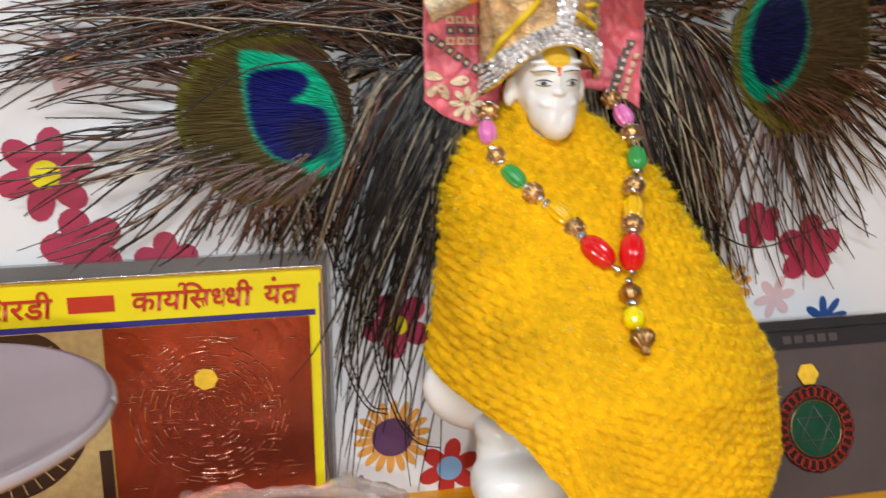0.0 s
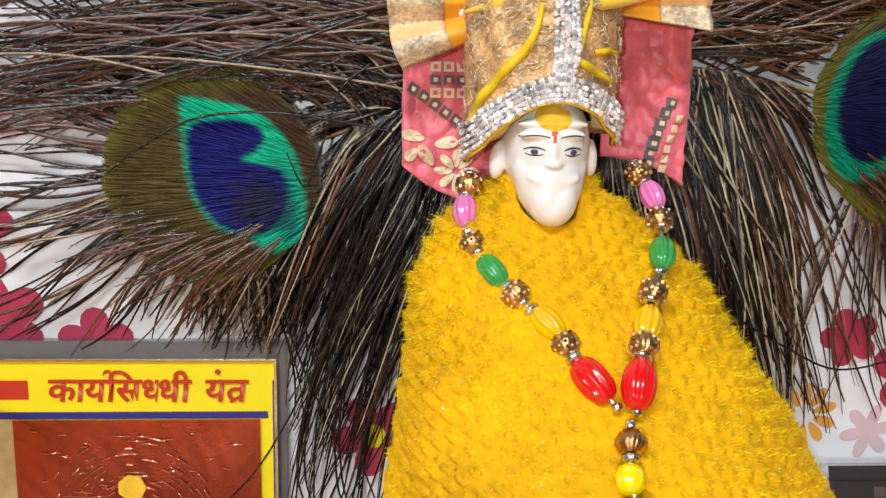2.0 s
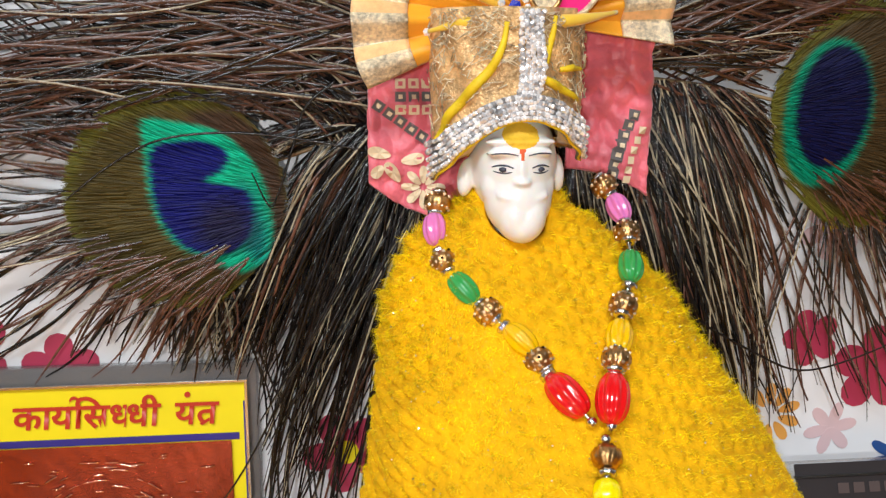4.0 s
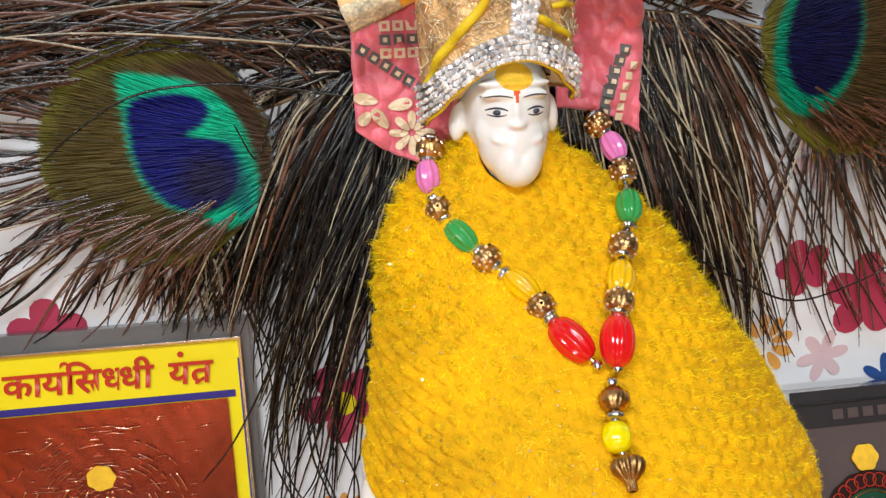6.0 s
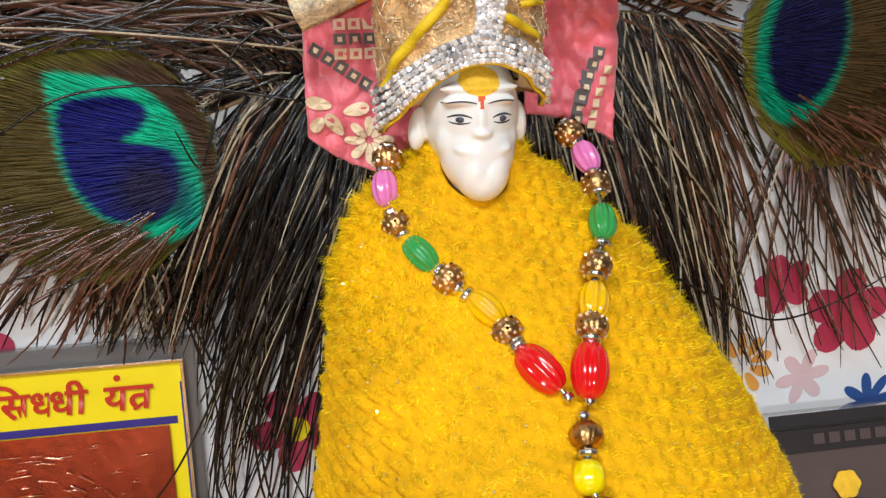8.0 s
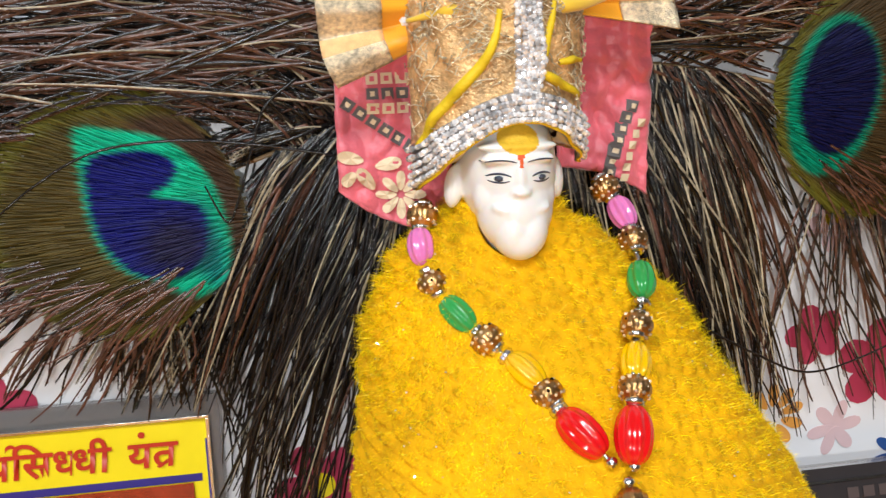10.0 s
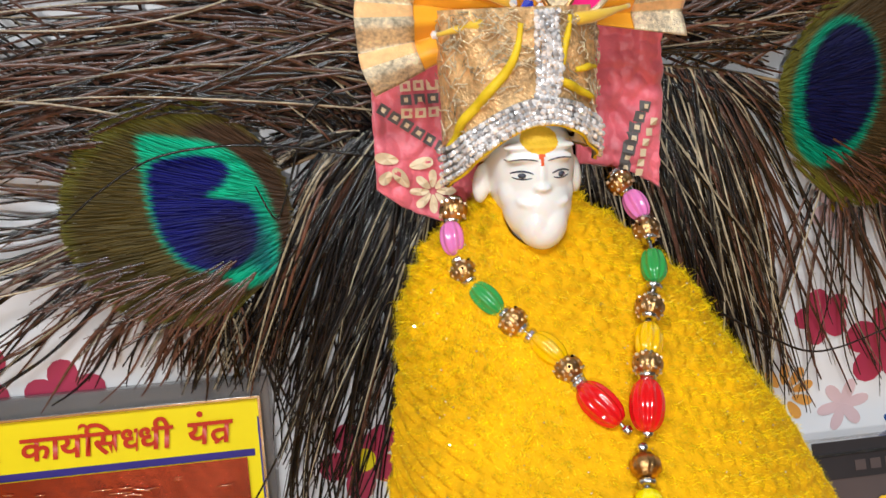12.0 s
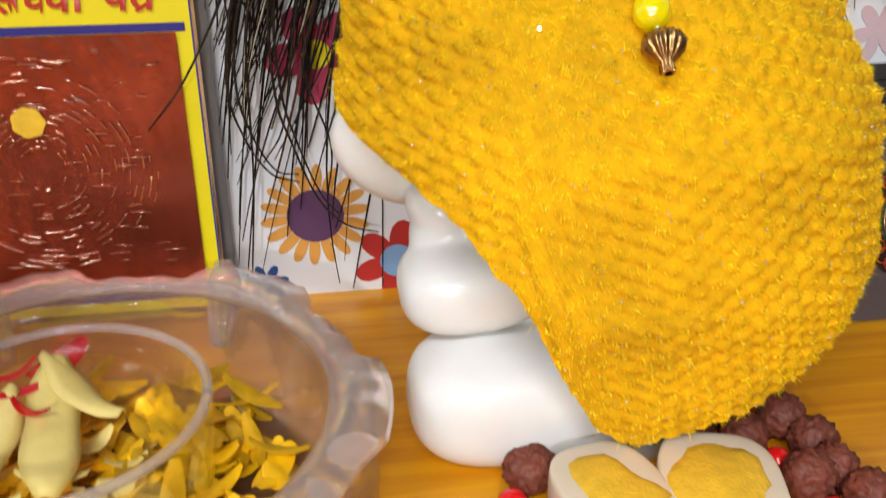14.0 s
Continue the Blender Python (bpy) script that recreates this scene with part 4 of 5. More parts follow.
def ribbons(curves, width, rng, barbules=0):
    """Vertices and faces of thin tapering ribbons, roofed along the middle, with short side hairs."""
    verts, faces = [], []
    for pts in curves:
        m = len(pts)
        w = width * rng.uniform(0.7, 1.3)
        i0 = len(verts)
        for j, p in enumerate(pts):
            d = pts[min(j + 1, m - 1)] - pts[max(j - 1, 0)]
            side = Vector((d.z, 0, -d.x))
            if side.length < 1e-9:
                side = Vector((1, 0, 0))
            side = side.normalized() * w * (1 - 0.6 * (j / (m - 1)) ** 3)
            lift = Vector((0, -0.4 * w, 0))
            verts += [tuple(p - side), tuple(p + lift), tuple(p + side)]
        for j in range(m - 1):
            a = i0 + 3 * j
            faces += [(a, a + 1, a + 4, a + 3), (a + 1, a + 2, a + 5, a + 4)]
        for k in range(barbules):
            t = rng.uniform(0.05, 0.98) * (m - 1)
            j = min(int(t), m - 2)
            p = pts[j].lerp(pts[j + 1], t - j)
            d = (pts[j + 1] - pts[j]).normalized()
            side = Vector((d.z, 0, -d.x)) * rng.choice((-1, 1))
            tip = p + (d * 0.8 + side * rng.uniform(0.4, 0.9) + Vector((0, rng.uniform(-0.5, 0.1), 0))) * rng.uniform(0.0004, 0.0009)
            q = d * 0.00009
            a = len(verts)
            verts += [tuple(p - q), tuple(p + q), tuple(tip)]
            faces.append((a, a + 1, a + 2))
    return verts, faces


def bend(p0, a0, a1, length, rng, steps=12, y0=0.0, lift=0.0, wob=0.25):
    """A barb that leaves p0 (x, z) in direction a0 and turns to a1 (degrees, 0 to the right, 90 up)."""
    x, z = p0
    y = y0
    ph, out = rng.uniform(0, 6), []
    for i in range(steps + 1):
        t = i / steps
        out.append(Vector((x, y - lift * math.sin(math.pi * min(1, t * 1.1)), z)))
        a = math.radians(a0 + (a1 - a0) * t ** 0.8 + wob * 20 * math.sin(ph + 4 * t))
        x, z = x + math.cos(a) * length / steps, z + math.sin(a) * length / steps
    return out


EYES = [(0.0112, 0.0950, 0.0200, 0.0196), (0.1480, 0.1105, 0.0195, 0.0210)]


def keep(curve, eye, rng, wall=WALL_Y - 0.0006):
    """The part of a barb that lies outside the eye and, as a rule, off the votive card."""
    out = []
    stray = rng.random() < 0.012
    for p in curve:
        p.y = min(p.y, wall)
        if not stray and any(((p.x - e[0]) / e[2]) ** 2 + ((p.z - e[1]) / e[3]) ** 2 < 0.93 for e in EYES):
            if len(out) > 3:
                break
            out = []
            continue
        if p.x < 0.0235 and p.z < 0.063 - 0.006 * rng.random() and p.x > -0.09:
            break
        if p.x > 0.130 and p.z < 0.041:
            break
        out.append(p)
    return out


def feather(label, mirror, shaft, eye, fields, seed, zones=None):
    """A feather: shaft, loose barbs in fields, and the eye's dense vane. mirror -1: the tip points left."""
    rng = random.Random(seed)
    base = Vector((shaft[0][0], WALL_Y, shaft[0][1]))
    root = thing("peacock_feather", label, "feather", base, "peacock feathers behind the statuette")
    ys = 0.2270
    path = smooth_curve([(x, ys - 0.0008, z) for x, z in shaft], 8)
    v, f = tube([p - base for p in path], [0.0009 - 0.0006 * i / (len(path) - 1) for i in range(len(path))], 7)
    mesh_object("shaft", v, f, SHAFT, root)
    dark, brown, loose = [], [], []
    for count, (s0, s1), (z_up), (a0, b0), (a1, b1), (l0, l1), share in fields:
        for k in range(count):
            # barbs cling together in small clumps
            if k % 4 == 0:
                s, ja, jb, jl = rng.random(), rng.gauss(0, 4), rng.gauss(0, 5), rng.uniform(l0, l1)
            s = min(1.0, max(0.0, s + rng.gauss(0, 0.012)))
            t = s0 + (s1 - s0) * s
            p = path[min(int(t * (len(path) - 1)), len(path) - 1)]
            st = a0 + (b0 - a0) * s + ja + rng.gauss(0, 3)
            en = a1 + (b1 - a1) * s + jb + rng.gauss(0, 4)
            if mirror > 0:
                st, en = 180 - st, 180 - en
            c = bend((p.x + rng.gauss(0, 0.001), p.z + z_up * rng.uniform(0, 1)), st, en, jl * rng.uniform(0.8, 1.1), rng, 15, ys + rng.uniform(-0.0035, 0.0028), rng.uniform(0, 0.003), 0.35)
            c = keep(c, eye, rng)
            if len(c) > 3:
                (brown if rng.random() < share else dark).append([q - base for q in c])
    if eye:
        cx, cz, rx, rz = eye
        for k in range(160):
            # loose ends of the barbs that pass through the eye and fan out beyond it
            ph = rng.uniform(95, 300)
            r = rng.uniform(0.80, 1.02)
            a = math.radians(ph)
            p0 = (cx - mirror * -1 * rx * r * math.cos(a) if mirror > 0 else cx + rx * r * math.cos(a), cz + rz * r * math.sin(a))
            en = 0.55 * ph + 0.45 * 212 + rng.gauss(0, 10)
            st = ph
            if mirror > 0:
                p0 = (cx - rx * r * math.cos(a), cz + rz * r * math.sin(a))
                st, en = 180 - st, 180 - en
            c = bend(p0, st, en, rng.uniform(0.016, 0.050), rng, 11, ys + rng.uniform(-0.002, 0.002), rng.uniform(0, 0.002), 0.5)
            c = keep(c, eye, rng)
            if len(c) > 3:
                (brown if rng.random() < 0.45 else dark).append([q - base for q in c])
        for k in range(60):
            # barbs that come loose over the lower edge of the eye
            a = math.radians(rng.uniform(200, 318))
            r = rng.uniform(0.55, 0.9)
            px, pz = rx * r * math.cos(a), rz * r * math.sin(a)
            flow = math.degrees(math.atan2(pz, px - rx * 1.3)) + rng.gauss(0, 5)
            turn = flow + rng.gauss(14, 14)
            if mirror > 0:
                px, flow, turn = -px, 180 - flow, 180 - turn
            c = bend((cx + px, cz + pz), flow, turn, rng.uniform(0.008, 0.022), rng, 11, ys - 0.0046, rng.uniform(0, 0.001), 0.4)
            loose.append([q - base for q in c])
    rng.shuffle(brown)
    single = brown[:90]
    for c in single:
        v, f = ribbons([c], 0.00036 if mirror > 0 else 0.00030, rng, 30)
        mesh_object("barb", v, f, BARB_BROWN, root, smooth=False)
    pale = [c for c in brown[90:] + dark if rng.random() < 0.13]
    v, f = ribbons([[q + Vector((0.0002, -0.0012, 0.0002)) for q in c] for c in pale], 0.00016, rng, 30)
    mesh_object("pale_fringe", v, f, BARB_GLINT, root, smooth=False)["kind"] = "stuff"
    if loose:
        v, f = ribbons(loose, 0.00019, rng, 24)
        mesh_object("loose_fringe", v, f, BARB_BROWN, root, smooth=False)["kind"] = "stuff"
    v, f = ribbons(dark, 0.00026, rng, 24)
    mesh_object("dark_fringe", v, f, BARB, root, smooth=False)["kind"] = "stuff"
    v, f = ribbons(brown[90:], 0.00027, rng, 24)
    mesh_object("brown_fringe", v, f, BARB_BROWN, root, smooth=False)["kind"] = "stuff"
    if eye:
        cx, cz, rx, rz = eye
        cup = []
        for k in range(3200):
            a = rng.uniform(0, 2 * math.pi)
            r = math.sqrt(rng.random()) * 1.0
            x, z = rx * r * math.cos(a), rz * r * math.sin(a)
            flow = math.degrees(math.atan2(z * 1.0, (x if mirror < 0 else -x) - rx * 1.5))
            if mirror > 0:
                flow = 180 - flow
            c = bend((cx + x, cz + z), flow, flow + rng.gauss(0, 4), rng.uniform(0.004, 0.009), rng, 8, ys - 0.0024 - 0.0016 * (1 - r * r) + rng.uniform(-0.0003, 0.0002), 0.0, 0.06)
            c = [q for q in c if ((q.x - cx) / rx) ** 2 + ((q.z - cz) / rz) ** 2 < 1.30]
            if len(c) > 2:
                cup.append(c)
        o = Vector((cx, ys, cz))
        vv, ff = ribbons([[q - o for q in c] for c in cup], 0.00013, rng)
        web, wf = [], []
        rings, n = 60, 240
        for j in range(rings + 1):
            for i in range(n):
                a, r = 2 * math.pi * i / n, j / rings
                edge = 0.97 - 0.15 * max(0.0, -math.sin(a)) ** 1.5 + 0.05 * noise.noise((4 * math.cos(a), 4 * math.sin(a), 6.0)) + 0.03 * noise.noise((20 * math.cos(a), 20 * math.sin(a), 1.0))
                web.append((rx * r * edge * math.cos(a), -0.0021 - 0.0016 * (1 - r * r), rz * r * edge * math.sin(a)))
        for j in range(rings):
            for i in range(n):
                a, b = j * n + i, j * n + (i + 1) % n
                wf.append((a, b, b + n, a + n))
        ob = mesh_object("eye", web, wf, EYE_MAT, root, label="iridescent blue, turquoise and bronze feather eye")
        ob.location = o - base
        fine = mesh_object("eye_fringe", vv, ff, EYE_MAT, ob, smooth=False)
        for piece in (ob, fine):
            lay_zones(piece, zones, mirror * -1.5 * rx)
        fine["kind"] = "stuff"
    return root


EYE_MAT = eye_material()
LEFT_TURQUOISE = closed_curve([(-0.0067, 0.0152), (0.0000, 0.0147), (0.0065, 0.0132), (0.0112, 0.0098), (0.0142, 0.0055), (0.0158, 0.0004), (0.0166, -0.0050), (0.0163, -0.0095), (0.0148, -0.0128),
                               (0.0100, -0.0149), (0.0068, -0.0132), (0.0048, -0.0113), (0.0010, -0.0104), (-0.0024, -0.0078), (-0.0052, -0.0030), (-0.0064, 0.0030), (-0.0068, 0.0100)])
LEFT_BLUE = closed_curve([(-0.0054, 0.0098), (0.0000, 0.0113), (0.0055, 0.0109), (0.0088, 0.0086), (0.0075, 0.0056), (0.0045, 0.0036), (0.0085, 0.0028), (0.0120, 0.0014), (0.0131, -0.0020),
                          (0.0124, -0.0066), (0.0090, -0.0105), (0.0045, -0.0109), (0.0010, -0.0099), (-0.0020, -0.0074), (-0.0047, -0.0028), (-0.0058, 0.0030)])
# The last left ellipse paints shade over the blue's right lobe.
ZONES_LEFT = [(None, (0.12, 0.11, 0.015)), (ellipse(-0.0016, -0.0012, 0.0190, 0.0188, 48), (0.078, 0.056, 0.012), 0.0010), (ellipse(0.0085, 0.0010, 0.0112, 0.0168, 40, turn=0.2), (0.058, 0.030, 0.016), 0.0012),
              (LEFT_TURQUOISE, (0.0, 0.44, 0.24), 0.00045), (ellipse(0.0125, -0.0050, 0.0030, 0.0080, 30, turn=0.2), (0.001, 0.16, 0.15), 0.0014), (LEFT_BLUE, (0.002, 0.004, 0.125), 0.0004),
              (ellipse(0.0075, -0.0052, 0.0052, 0.0050, 30), (0.010, 0.009, 0.045), 0.0022)]
ZONES_RIGHT = [(None, (0.12, 0.11, 0.015)), (ellipse(0.0025, 0.0, 0.0190, 0.0205, 48), (0.058, 0.036, 0.014), 0.0010), (ellipse(-0.0072, 0.0005, 0.0092, 0.0152, 40, turn=-0.12), (0.0, 0.22, 0.12), 0.0005),
               (ellipse(-0.0062, 0.0018, 0.0078, 0.0126, 40, turn=-0.12), (0.004, 0.005, 0.040), 0.0005)]

LEFT_FIELDS = [
    # count, stretch of the shaft, rise of the root, first and last angles over that stretch, lengths, share of brown
    (110, (0.0, 0.95), 0.004, (142, 152), (186, 204), (0.055, 0.100), 0.6),
    (90, (0.0, 0.9), 0.010, (165, 160), (188, 208), (0.050, 0.095), 0.55),
    (185, (0.0, 0.80), 0.0, (246, 238), (264, 250), (0.055, 0.125), 0.08),
    (80, (0.0, 0.45), -0.004, (250, 244), (266, 256), (0.040, 0.080), 0.0),
    (40, (0.55, 0.9), 0.0, (236, 225), (250, 236), (0.035, 0.070), 0.5),
    (90, (0.25, 0.72), 0.0, (128, 118), (160, 150), (0.008, 0.022), 0.2),
    (80, (0.0, 0.55), 0.0, (152, 142), (188, 176), (0.012, 0.028), 0.15),
    (60, (0.30, 0.72), 0.0, (225, 215), (240, 228), (0.008, 0.022), 0.1),
    (150, (0.25, 1.0), 0.004, (170, 196), (190, 225), (0.008, 0.024), 0.35),
    (120, (0.0, 0.75), -0.003, (240, 226), (258, 240), (0.020, 0.060), 0.05),
]
RIGHT_FIELDS = [
    (104, (0.0, 0.95), 0.004, (140, 150), (178, 186), (0.045, 0.085), 0.7),
    (80, (0.0, 0.9), 0.010, (165, 160), (184, 196), (0.040, 0.080), 0.7),
    (360, (0.0, 0.45), -0.010, (254, 240), (268, 248), (0.036, 0.080), 0.06),
    (190, (0.1, 0.62), -0.012, (266, 250), (276, 258), (0.030, 0.070), 0.05),
    (150, (0.30, 0.80), 0.0, (240, 215), (255, 225), (0.012, 0.045), 0.25),
    (92, (0.25, 0.85), 0.0, (258, 235), (272, 240), (0.042, 0.088), 0.6),
]
TOP_FIELDS = [
    (84, (0.0, 1.0), 0.008, (150, 160), (180, 190), (0.05, 0.10), 0.75),
    (76, (0.0, 1.0), 0.0, (200, 195), (192, 186), (0.05, 0.10), 0.75),
]
feather("peacock feather with a blue-green eye and loose dark barbs", -1, [(0.072, 0.116), (0.055, 0.112), (0.040, 0.106), (0.020, 0.099)], (0.0112, 0.0950, 0.0200, 0.0196), LEFT_FIELDS, 11, ZONES_LEFT)
feather("peacock feather with a dark blue eye, half behind the scarf", 1, [(0.084, 0.118), (0.100, 0.118), (0.118, 0.116), (0.138, 0.112)], (0.1480, 0.1105, 0.0195, 0.0210), RIGHT_FIELDS, 12, ZONES_RIGHT)
feather("brown peacock feather lying across the panel above", -1, [(0.075, 0.128), (0.055, 0.131), (0.035, 0.133), (0.015, 0.134)], None, TOP_FIELDS, 13)
feather("brown peacock feather spreading across the panel above", 1, [(0.080, 0.128), (0.100, 0.132), (0.120, 0.135), (0.140, 0.136)], None, TOP_FIELDS, 14)


def stray_barb(points, label):
    path = smooth_curve([(x, 0.2205, z) for x, z in points], 8)
    base = path[0].copy()
    v, f = tube([p - base for p in path], [0.00030 - 0.00015 * i / (len(path) - 1) for i in range(len(path))], 6)
    ob = mesh_object("loose_barb", v, f, BARB)
    ob.location = base
    tagged(ob, label, "feather barb", "loose barbs")


stray_barb([(0.046, 0.1045), (0.033, 0.1068), (0.020, 0.1080), (0.0075, 0.1066), (-0.002, 0.1016), (-0.0095, 0.0958)], "single dark loose barb lying across the feather eye")
stray_barb([(0.0405, 0.1175), (0.035, 0.1128), (0.0325, 0.1058), (0.0298, 0.0975), (0.0277, 0.0940), (0.0245, 0.1004)], "single dark barb curling beside the feather eye")
for hang in ([(0.046, 0.088), (0.034, 0.066), (0.028, 0.050), (0.026, 0.036), (0.028, 0.027), (0.032, 0.020), (0.037, 0.018)],
             [(0.047, 0.086), (0.036, 0.064), (0.029, 0.049), (0.0275, 0.036), (0.0295, 0.027), (0.033, 0.0205), (0.037, 0.0195)],
             [(0.050, 0.088), (0.038, 0.066), (0.034, 0.050), (0.034, 0.034), (0.036, 0.026), (0.040, 0.015), (0.045, 0.009), (0.051, 0.007)],
             [(0.050, 0.084), (0.040, 0.064), (0.035, 0.050), (0.035, 0.035), (0.037, 0.026), (0.0405, 0.016), (0.044, 0.011)],
             [(0.044, 0.080), (0.034, 0.060), (0.030, 0.045), (0.029, 0.020), (0.027, -0.001)],
             [(0.053, 0.084), (0.046, 0.064), (0.042, 0.050), (0.039, 0.039), (0.043, 0.025), (0.042, 0.015)],
             [(0.052, 0.086), (0.042, 0.064), (0.038, 0.046), (0.035, 0.029), (0.031, 0.022)]):
    stray_barb(hang, "long black barb curling down beside the card")
stray_barb([(0.042, 0.080), (0.030, 0.058), (0.024, 0.046), (0.018, 0.036), (0.012, 0.029)], "long brown barb falling across the card corner")
stray_barb([(0.112, 0.070), (0.126, 0.062), (0.138, 0.057), (0.152, 0.060), (0.165, 0.066)], "thin dark barb curving over the printed flowers")

# ---- the printed cards ----


def glyph(text):
    """A built-in-font letter as a flat mesh, one unit high letters."""
    c = bpy.data.curves.new("letter", "FONT")
    c.body, c.offset, c.extrude = text, 0.02, 0.0
    ob = new("letter", c)
    bpy.context.view_layer.update()
    me = bpy.data.meshes.new_from_object(ob.evaluated_get(bpy.context.evaluated_depsgraph_get()))
    bpy.data.objects.remove(ob)
    bm = bmesh.new()
    bm.from_mesh(me)
    bpy.data.meshes.remove(me)
    return bm


def letters(name, pieces, size, x_right, z_base, y, mat, parent, slant=0.12):
    """pieces: (letter, advance, keep): keep cuts a letter's right part away for half forms, None keeps all; right-aligned."""
    total = sum(p[1] for p in pieces)
    x = x_right - total * size
    o = parent.location
    whole = bmesh.new()
    for place, (text, advance, cut) in enumerate(pieces):
        if text:
            bm = glyph(text)
            if cut:
                bmesh.ops.bisect_plane(bm, geom=bm.verts[:] + bm.edges[:] + bm.faces[:], plane_co=(cut, 0, 0), plane_no=(1, 0, 0), clear_outer=True)
            bm.transform(Matrix.Diagonal((size, size, 1, 1)))
            for v in bm.verts:
                px, pz = v.co.x, v.co.y
                v.co = Vector((x + px + slant * pz, y - 0.00003 * place, z_base + pz)) - o
            tmp = bpy.data.meshes.new("tmp")
            bm.to_mesh(tmp)
            bm.free()
            whole.from_mesh(tmp)
            bpy.data.meshes.remove(tmp)
        x += advance * size
    return part(name, whole, mat, parent, smooth=False)


def build_yantra():
    x0, x1, z0, z1, y = -0.0920, 0.0238, TABLE_Z, 0.0608, 0.2262
    root = thing("votive_card", "yellow-bordered votive card with embossed copper plate in clear acrylic", "votive card", ((x0 + x1) / 2, y, z0))
    box_part("acrylic_block", (x0, y, z0), (x1, y + 0.0040, z1), ACRYLIC, root, 0.0008, "clear acrylic backing")
    flat_shape("grey_margin", rect(x0 + 0.0004, z0 + 0.0004, x1 - 0.0006, z1 - 0.0006), y + 0.0030, 0.0004, MARGIN, root)
    lip = 0.0012
    for a, b in (((x0, y - lip, z1 - 0.0036), (x1 - 0.0022, y - 0.0002, z1 - 0.0030)), ((x1 - 0.0028, y - lip, z0), (x1 - 0.0022, y - 0.0002, z1 - 0.0036))):
        box_part("frame_lip", a, b, SILVER, root, 0.0001)
    flat_shape("yellow_sheet", rect(x0 + 0.002, z0 + 0.0018, x1 - 0.0028, z1 - 0.0036), y - 0.0003, 0.0002, YELLOW, root, "yellow printed sheet")
    flat_shape("blue_rule", rect(x0 + 0.004, 0.0447, x1 - 0.0042, 0.0462), y - 0.0005, 0.0001, BLUE_INK, root)
    flat_shape("blue_rule", rect(x1 - 0.0032, z0 + 0.0018, x1 - 0.0028, 0.0530), y - 0.0005, 0.0001, BLUE_INK, root)
    flat_shape("blue_rule", rect(x0 + 0.004, -0.0068, x1 - 0.0042, -0.0036), y - 0.0005, 0.0001, BLUE_INK, root)
    # copper plate, softly crumpled
    px0, px1, pz0, pz1 = -0.0318, 0.0180, -0.0036, 0.0447
    n, v, f = 40, [], []
    for j in range(n + 1):
        for i in range(n + 1):
            x, z = px0 + (px1 - px0) * i / n, pz0 + (pz1 - pz0) * j / n
            edge = min(1.0, 6 * min(i, n - i, j, n - j) / n)
            v.append((x - root.location.x, y - 0.0010 - 0.0004 * edge * (noise.noise((x * 70, z * 70, 4.0)) + 0.6) - root.location.y, z - root.location.z))
    for j in range(n):
        for i in range(n):
            a = j * (n + 1) + i
            f.append((a, a + 1, a + n + 2, a + n + 1))
    plate = mesh_object("copper_plate", v, f, COPPER, root, label="shiny embossed copper foil plate")
    rng = random.Random(21)
    cxp, czp = -0.0075, 0.0215
    for r in [0.0040 + 0.0012 * i for i in range(14)]:
        a = rng.uniform(0, 6.28)
        while a < 12.0:
            span = rng.uniform(0.05, 0.30)
            if rng.random() < 0.62 and abs(czp + r * math.sin(a) - 0.0205) < 0.021:
                pts = [(cxp + r * math.cos(a + span * t), y - 0.00165, czp + r * math.sin(a + span * t)) for t in [k / 6 for k in range(7)]]
                v, f = tube([Vector(q) - root.location for q in pts], rng.uniform(0.00010, 0.00021), 5)
                mesh_object("embossed_line", v, f, COPPER_GLINT, plate)
            a += span + rng.uniform(0.05, 0.3)
            if a > 6.28 + 3:
                break
    for i in range(90):
        xx, zz, ln = rng.uniform(px0 + 0.003, px1 - 0.006), rng.uniform(pz0 + 0.002, pz1 - 0.002), rng.uniform(0.0006, 0.0042)
        tl = rng.uniform(-0.12, 0.12)
        v, f = tube([Vector((xx + ln * t, y - 0.00160, zz + tl * ln * t)) - root.location for t in (0, 0.5, 1)], 0.00012, 5)
        mesh_object("embossed_line", v, f, COPPER_GLINT, plate)
    flat_shape("paste_dot", ellipse(-0.0083, 0.0302, 0.0028, 0.0027, 32, 0.05, 7), y - 0.0022, 0.0004, PASTE, root, "dab of yellow paste")
    # printed picture beside the plate: plain dark disc with ticks on gold
    flat_shape("picture_ground", rect(x0 + 0.004, -0.0036, px0 - 0.0002, 0.0447), y - 0.0005, 0.0001, TAN, root)
    cx, cz = -0.0600, 0.0250
    for r, mat, k in ((0.0240, DARK_CARD, 0), (0.0175, MAROON, 1)):
        flat_shape("printed_disc", [(x, max(-0.0034, min(0.0445, z))) for x, z in ellipse(cx, cz, r, r, 64)], y - 0.0007 - 0.0002 * k, 0.0001, mat, root)
    for i in range(40):
        a = 2 * math.pi * i / 40
        c, s = math.cos(a), math.sin(a)
        if not (-0.002 < cz + 0.0235 * s < 0.044):
            continue
        flat_shape("printed_tick", [(cx + 0.0185 * c - 0.00015 * s, cz + 0.0185 * s + 0.00015 * c), (cx + 0.0185 * c + 0.00015 * s, cz + 0.0185 * s - 0.00015 * c),
                                    (cx + 0.0232 * c + 0.00015 * s, cz + 0.0232 * s - 0.00015 * c), (cx + 0.0232 * c - 0.00015 * s, cz + 0.0232 * s + 0.00015 * c)], y - 0.0010, 0.0001, TAN, root)
    flat_shape("printed_bar", rect(-0.0352, -0.0034, px0 - 0.0004, 0.0130), y - 0.0011, 0.0001, DARK_CARD, root)
    # lettering
    s, yb, zb = 0.0072, y - 0.0006, 0.0486
